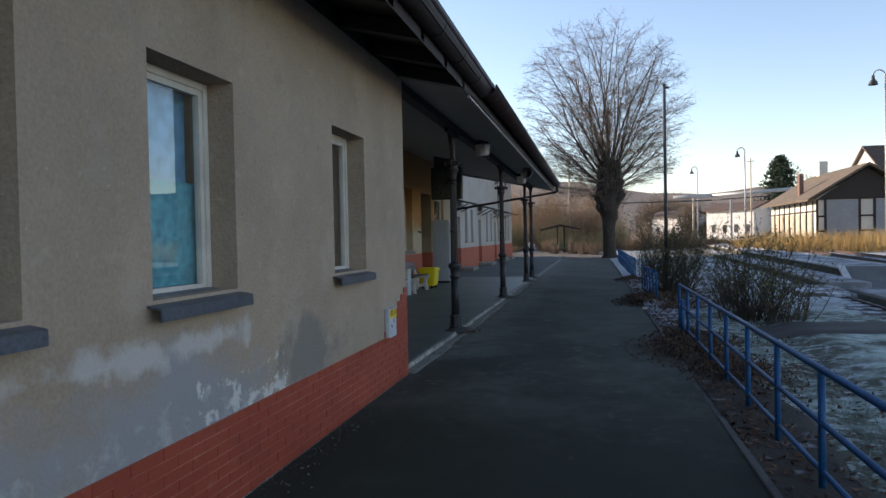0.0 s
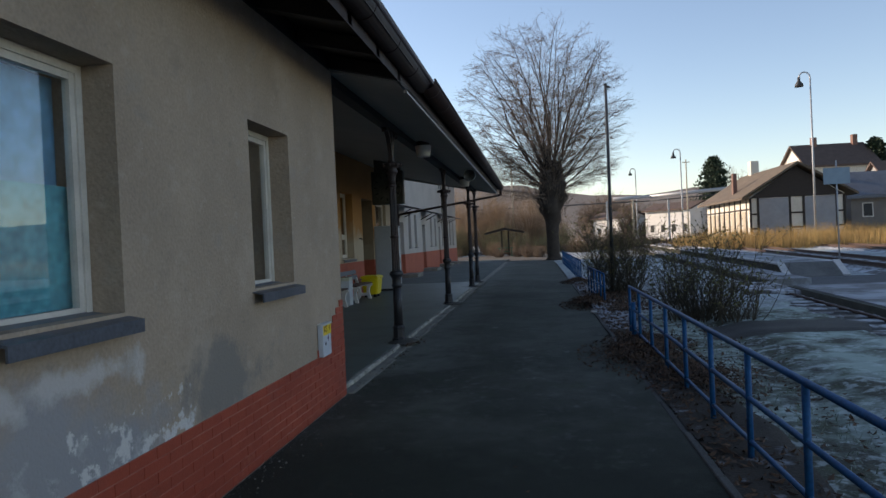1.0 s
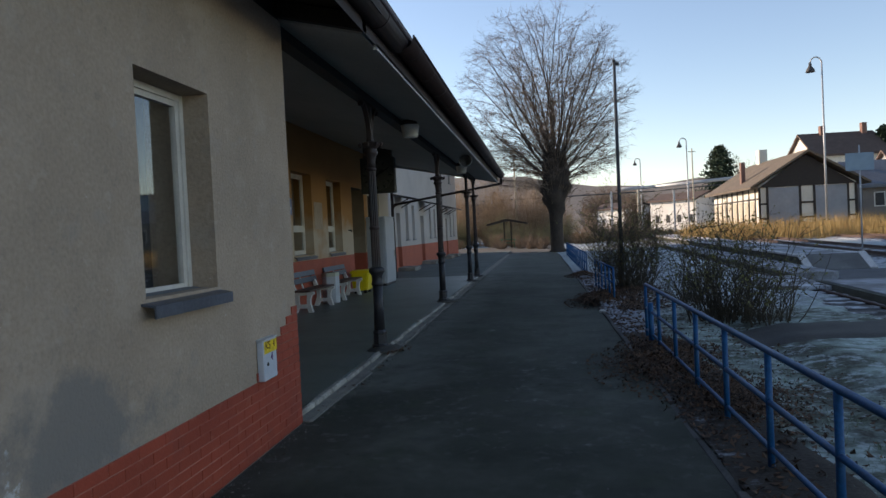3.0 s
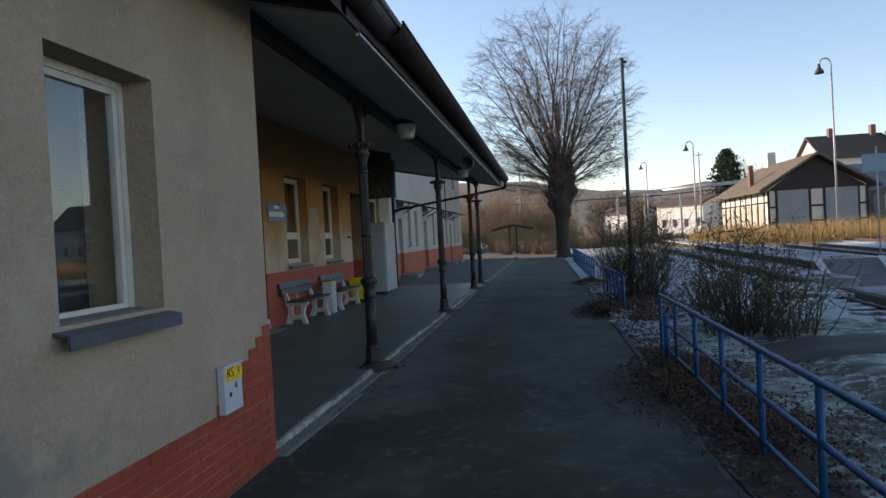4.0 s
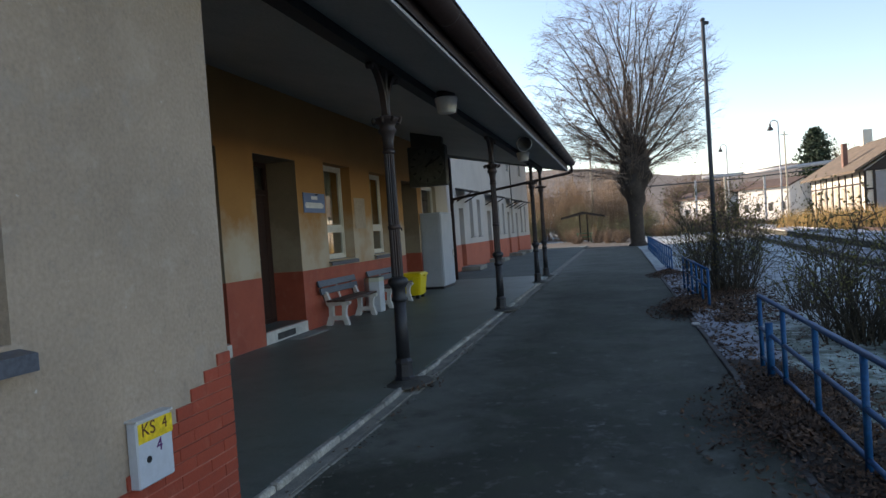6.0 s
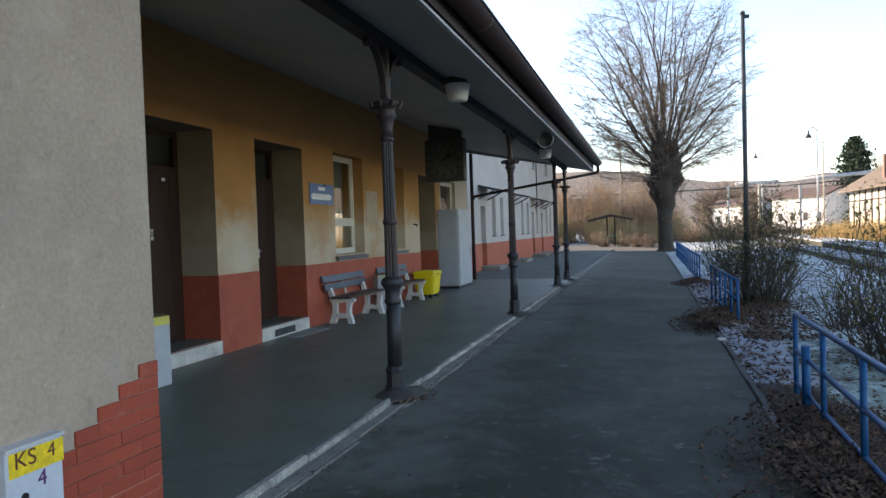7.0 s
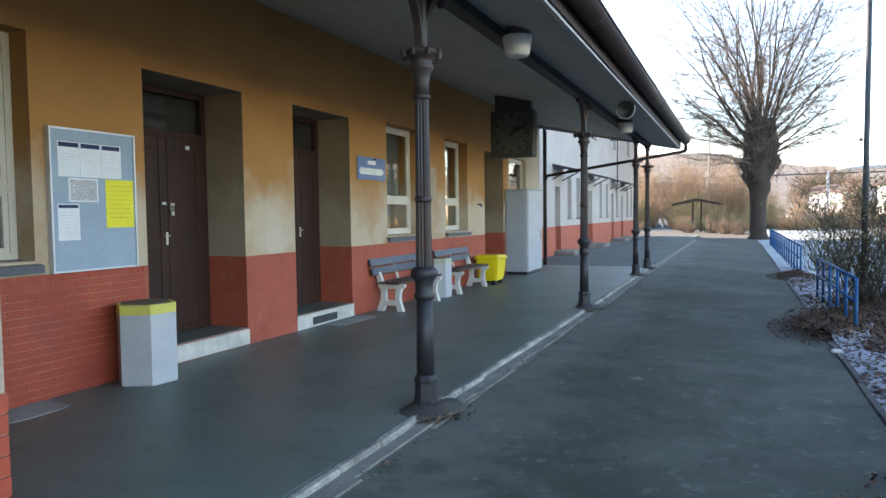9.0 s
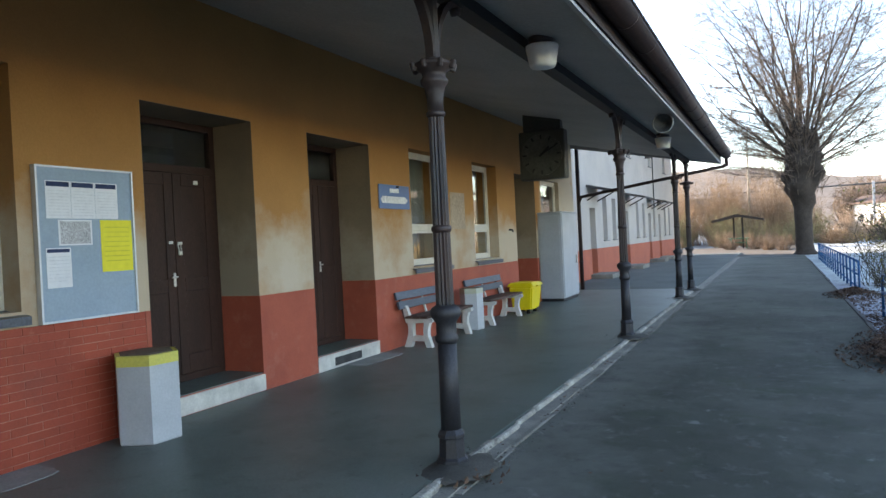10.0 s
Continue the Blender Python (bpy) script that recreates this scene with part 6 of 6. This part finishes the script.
# a round bare tree behind the shed
def bare_tree(x, y, h, seed):
    t = thing("bare_tree", (x, y, -0.1), "bare rounded tree in the distance", "tree", "bare trees in the distance")
    part("trunk", tube(B(), (0, 0, 0), (0, 0, h * 0.45), 0.25, 0.16, 8), bark, t)
    g = Twigs(seed)
    r = g.r
    for i in range(240):
        a = Vector((0, 0, h * r.uniform(0.3, 0.5)))
        d = Vector((r.gauss(0, 1), r.gauss(0, 1), abs(r.gauss(0.5, 0.7)))).normalized()
        e = a + d * h * r.uniform(0.35, 0.5)
        g.stick(a, e, 0.06, 0.02)
        for k in range(6):
            b = a.lerp(e, r.uniform(0.4, 1))
            g.stick(b, b + (d + Vector((r.gauss(0, 0.6), r.gauss(0, 0.6), r.gauss(0, 0.6)))).normalized() * h * r.uniform(0.08, 0.16), 0.025, 0.012)
    g.mesh("crown", twig_bark, t)
    return t


bare_tree(41.0, 145, 14.5, 71)
bare_tree(17.5, 170, 13.0, 72)
bare_tree(14.0, 158, 11.0, 73)

# ---- grass and fallen leaves ----
straw = mat("dry_golden_grass", (0.42, 0.29, 0.11), (0.33, 0.21, 0.08), big=0.3, fine=2, rough=0.9, bump=0, island=0.3)
g = Twigs(81)
for i in range(34000):
    y = g.r.uniform(51, 68)
    x = g.r.uniform(9.5 + (y - 51) * 0.25, 62)
    g.blade(Vector((x, y, -0.08)), g.r.uniform(0.6, 1.5) + 1.1 * abs(noise.noise((x * 0.25, y * 0.25, 9))), 0.018, 0.32)
for i in range(5000):
    y = g.r.uniform(68, 120)
    g.blade(Vector((g.r.uniform(5, 19), y, -0.08)), g.r.uniform(0.3, 0.9), 0.04, 0.4)
tagged(g.mesh("dry_grass", straw), "tall dry golden grass beside the tracks", "grass", "", "stuff")
turf = mat("frosty_turf_blades", (0.10, 0.14, 0.06), (0.30, 0.34, 0.30), big=1.2, fine=8, rough=0.9, bump=0, island=0.35)
g = Twigs(82)
for i in range(16000):
    x, y = 1.6 + g.r.random() ** 1.2 * 4.5, g.r.uniform(-1, 20)
    if noise.noise((x * 1.3, y * 1.3, 5)) > -0.15:
        g.blade(Vector((x, y, -0.05)), g.r.uniform(0.03, 0.085), 0.006, 0.7)
tagged(g.mesh("turf_grass", turf), "short frosty grass behind the railing", "grass", "", "stuff")
leaf_brown = mat("fallen_brown_leaves", (0.115, 0.062, 0.034), (0.05, 0.031, 0.021), big=3, fine=15, rough=0.85, bump=0, island=0.75)
g = Twigs(83)
PILES = [(1.22, 9.4, 0.55, 0.085), (1.14, 15.9, 0.5, 0.19), (1.6, 8.1, 0.5, 0.04), (1.3, 23.6, 0.42, 0.12), (1.5, 10.4, 0.45, 0.045), (1.4, 16.9, 0.5, 0.12), (2.1, 18.6, 0.7, 0.05)]


def heap(x, y):
    """Height of the leaf heaps over the ground."""
    z = 0.0
    for px, py, pr, ph in PILES:
        q = ((x - px) / pr) ** 2 + ((y - py) / (pr * 1.9)) ** 2
        z = max(z, ph * max(0, 1 - q) * (0.8 + 0.5 * noise.noise((x * 4, y * 4, 2))))
    return z


for px, py, pr, ph in PILES:
    for i in range(3600):
        a, d = g.r.uniform(0, 6.283), pr * min(1.35, abs(g.r.gauss(0, 0.62)))
        x, y = px + math.cos(a) * d, py + math.sin(a) * d * 1.9
        g.leaf(Vector((x, y, 0.014 + heap(x, y) + 0.025 * g.r.random())), g.r.uniform(0.03, 0.075) * (1.2 if heap(x, y) > 0.05 else 0.8), 0.45)
for i in range(6500):
    x, y = 1.12 + abs(g.r.gauss(0, 0.42)), g.r.uniform(-2, 25)
    g.leaf(Vector((x, y, g.r.uniform(-0.015, 0.035))), g.r.uniform(0.035, 0.085), 0.7)
for i in range(1500):
    x, y = 1.4 + abs(g.r.gauss(0, 0.55)), g.r.uniform(14.6, 18.8)
    g.leaf(Vector((x, y, g.r.uniform(0.0, 0.05))), g.r.uniform(0.06, 0.12), 0.7)
for i in range(2600):
    x, y = 2.2 + abs(g.r.gauss(0, 1.2)), g.r.uniform(2, 22)
    g.leaf(Vector((x, y, g.r.uniform(-0.02, 0.03))), g.r.uniform(0.035, 0.07), 0.75)
for i in range(160):
    g.leaf(Vector((g.r.uniform(-1.9, 1.0), g.r.uniform(1, 30), 0.01)), g.r.uniform(0.015, 0.04), 0.9)
for i in range(40):
    g.leaf(Vector((-1.92 + g.r.gauss(0, 0.12), 10.72 + g.r.gauss(0, 0.16), 0.05)), g.r.uniform(0.03, 0.08), 0.4)
for i in range(220):
    g.leaf(Vector((-1.93 + g.r.gauss(0, 0.06), g.r.uniform(7.8, 30), 0.02)), g.r.uniform(0.015, 0.05), 0.8)
tagged(g.mesh("fallen_leaves", leaf_brown), "brown fallen leaves heaped along the path edge", "leaves", "", "stuff")
grit_mat = mat("pale_grit", (0.13, 0.125, 0.11), (0.06, 0.06, 0.05), big=4, fine=20, rough=0.95, bump=0, island=0.5)
g = Twigs(84)


def pebble(x, y, z, s):
    k, r = len(g.v), g.r
    g.v += [Vector((x + s * math.cos(a) * r.uniform(0.7, 1.2), y + s * math.sin(a) * r.uniform(0.7, 1.2), z)) for a in (0, 2.1, 4.2)] + [Vector((x, y, z + s * r.uniform(0.5, 1)))]
    g.f += [(k, k + 1, k + 3), (k + 1, k + 2, k + 3), (k + 2, k, k + 3)]


for i in range(600):
    pebble(-2.0 + abs(g.r.gauss(0.01, 0.10)), g.r.uniform(0.5, 7.6), 0.0, g.r.uniform(0.003, 0.012))
for i in range(1800):
    pebble(-1.9 + g.r.gauss(0, 0.05), g.r.uniform(7.6, 26), 0.0, g.r.uniform(0.003, 0.014))
for i in range(500):
    pebble(g.r.uniform(-1.9, 1.05), g.r.uniform(2, 20), 0.0, g.r.uniform(0.002, 0.007))
for y in (10.87, 16.87, 22.85):
    for i in range(120):
        pebble(-2.05 + g.r.gauss(0, 0.13), y + g.r.gauss(0, 0.2), 0.05, g.r.uniform(0.004, 0.016))
tagged(g.mesh("grit", grit_mat), "fine grit and crumbs swept against wall and kerb", "grit", "", "stuff")
soil = mat("dark_leafy_soil", (0.05, 0.038, 0.028), (0.035, 0.028, 0.022), big=3, fine=40, rough=0.95, bump=0.8)
blotch(soil, (0.45, 0.48, 0.52), 2.2, 0.58, 0.68, seed=7.7, amount=0.6)
blotch(soil, (0.42, 0.45, 0.50), 2.8, 0.34, 0.48, ylo=11.6, soft=0.4, seed=17.7, amount=0.6)
bm = B()
gr = []
for j in range(220):
    row = []
    for i in range(9):
        x, y = 1.12 + i * (0.085 + 0.03 * noise.noise((j * 0.105, 4.0, 1))) + 0.05 * noise.noise((j * 0.15, i, 1)), -6 + j * 0.15
        z = 0.005 + 0.02 * noise.noise((x * 2, y * 2, 0)) - (0.07 if i == 8 else 0)
        z += heap(x, y)
        row.append(bm.verts.new((x, y, z)))
    gr.append(row)
for r0, r1 in zip(gr, gr[1:]):
    for i in range(8):
        bm.faces.new((r0[i], r0[i + 1], r1[i + 1], r1[i])).smooth = True
structure("verge", bm, soil, "dark soil verge with leaf litter under the railing")

# ---- painted bricks ----
def brick_mesh(name, l, h, d=0.03):
    bm = box(B(), -d, 0.0, -l / 2, l / 2, -h / 2, h / 2)
    bmesh.ops.bevel(bm, geom=[e for e in bm.edges if all(v.co.x > -0.001 for v in e.verts)], offset=0.0025, segments=1, affect="EDGES")
    me = bpy.data.meshes.new(name)
    bm.to_mesh(me)
    bm.free()
    me.materials.append(brick_paint)
    return me


COURSE, LONG = 0.0664, 0.246
full, half = brick_mesh("brick", LONG - 0.004, COURSE - 0.0055), brick_mesh("brick", LONG / 2 - 0.004, COURSE - 0.0055)


def brickwork(parent, x, y0, y1, z0, top, cap=300):
    """Courses of bricks laid from y1 backwards to y0, up to the height top(y)."""
    made = 0
    joined = B()
    for c in range(16):
        z = z0 + (c + 0.5) * COURSE
        y = y1
        first = c % 2
        while y > y0:
            l = LONG / 2 if first or (not top(c, y - LONG) and top(c, y - LONG / 2)) else LONG
            first = 0
            mid = y - l / 2
            if top(c, y - l):
                off = rng.uniform(-0.0015, 0.002)
                if made < cap:
                    shared("brick", half if l < 0.2 else full, parent, pose(x + off, mid, z, rng.uniform(-0.3, 0.3), 0, rng.uniform(-0.15, 0.15)))
                    made += 1
                else:
                    box(joined, x - 0.03, x + off, mid - l / 2 + 0.004, mid + l / 2 - 0.004, z - COURSE / 2 + 0.004, z + COURSE / 2 - 0.004)
            y -= l
    if joined.verts:
        tagged(part("brickwork", joined, brick_paint, parent), kind="stuff")
    else:
        joined.free()


structure("yard", box(B(), -12, 1.3, 46.5, 66.0, -0.1, -0.012), mat("dark_trodden_yard", (0.075, 0.068, 0.058), (0.05, 0.046, 0.04), big=0.6, fine=30, rough=0.95, bump=0.5), "dark trodden yard at the end of the path")


def plinth_top(c, y):
    """Whether a brick that begins at y lies in course c: eight full courses, then a stair up to the corner."""
    return c < 8 or (c < 15 and y > 7.506 - (15 - c) * LONG / 2 - 0.01 and y > 6.6)


brickwork(wall_block, XB + 0.010, 0.2, 7.506, 0.0, plinth_top)
bm = B()
box(bm, XB + 0.0005, XB + 0.006, -6, 7.5, 0, 0.529)
for c in range(8, 15):
    box(bm, XB + 0.0005, XB + 0.0055, max(6.62, 7.506 - (15 - c) * LONG / 2 + 0.004), 7.5, c * COURSE, (c + 1) * COURSE - 0.003)
tagged(part("baseboard", bm, mortar), "pale mortar bed between the painted bricks", "plinth", "", "structure")
bm = B()
for c in range(8):
    z = c * COURSE + 0.004
    k = -6.0
    while k < 0.2:
        box(bm, XB + 0.0065, XB + 0.010, k, k + 0.24, z, z + COURSE - 0.008)
        k += LONG
tagged(part("brickwork", bm, brick_paint, wall_block), kind="stuff")
brickwork(wall_brick, XW + 0.004, 7.55, 10.98, 0.02, lambda c, y: c < 16)
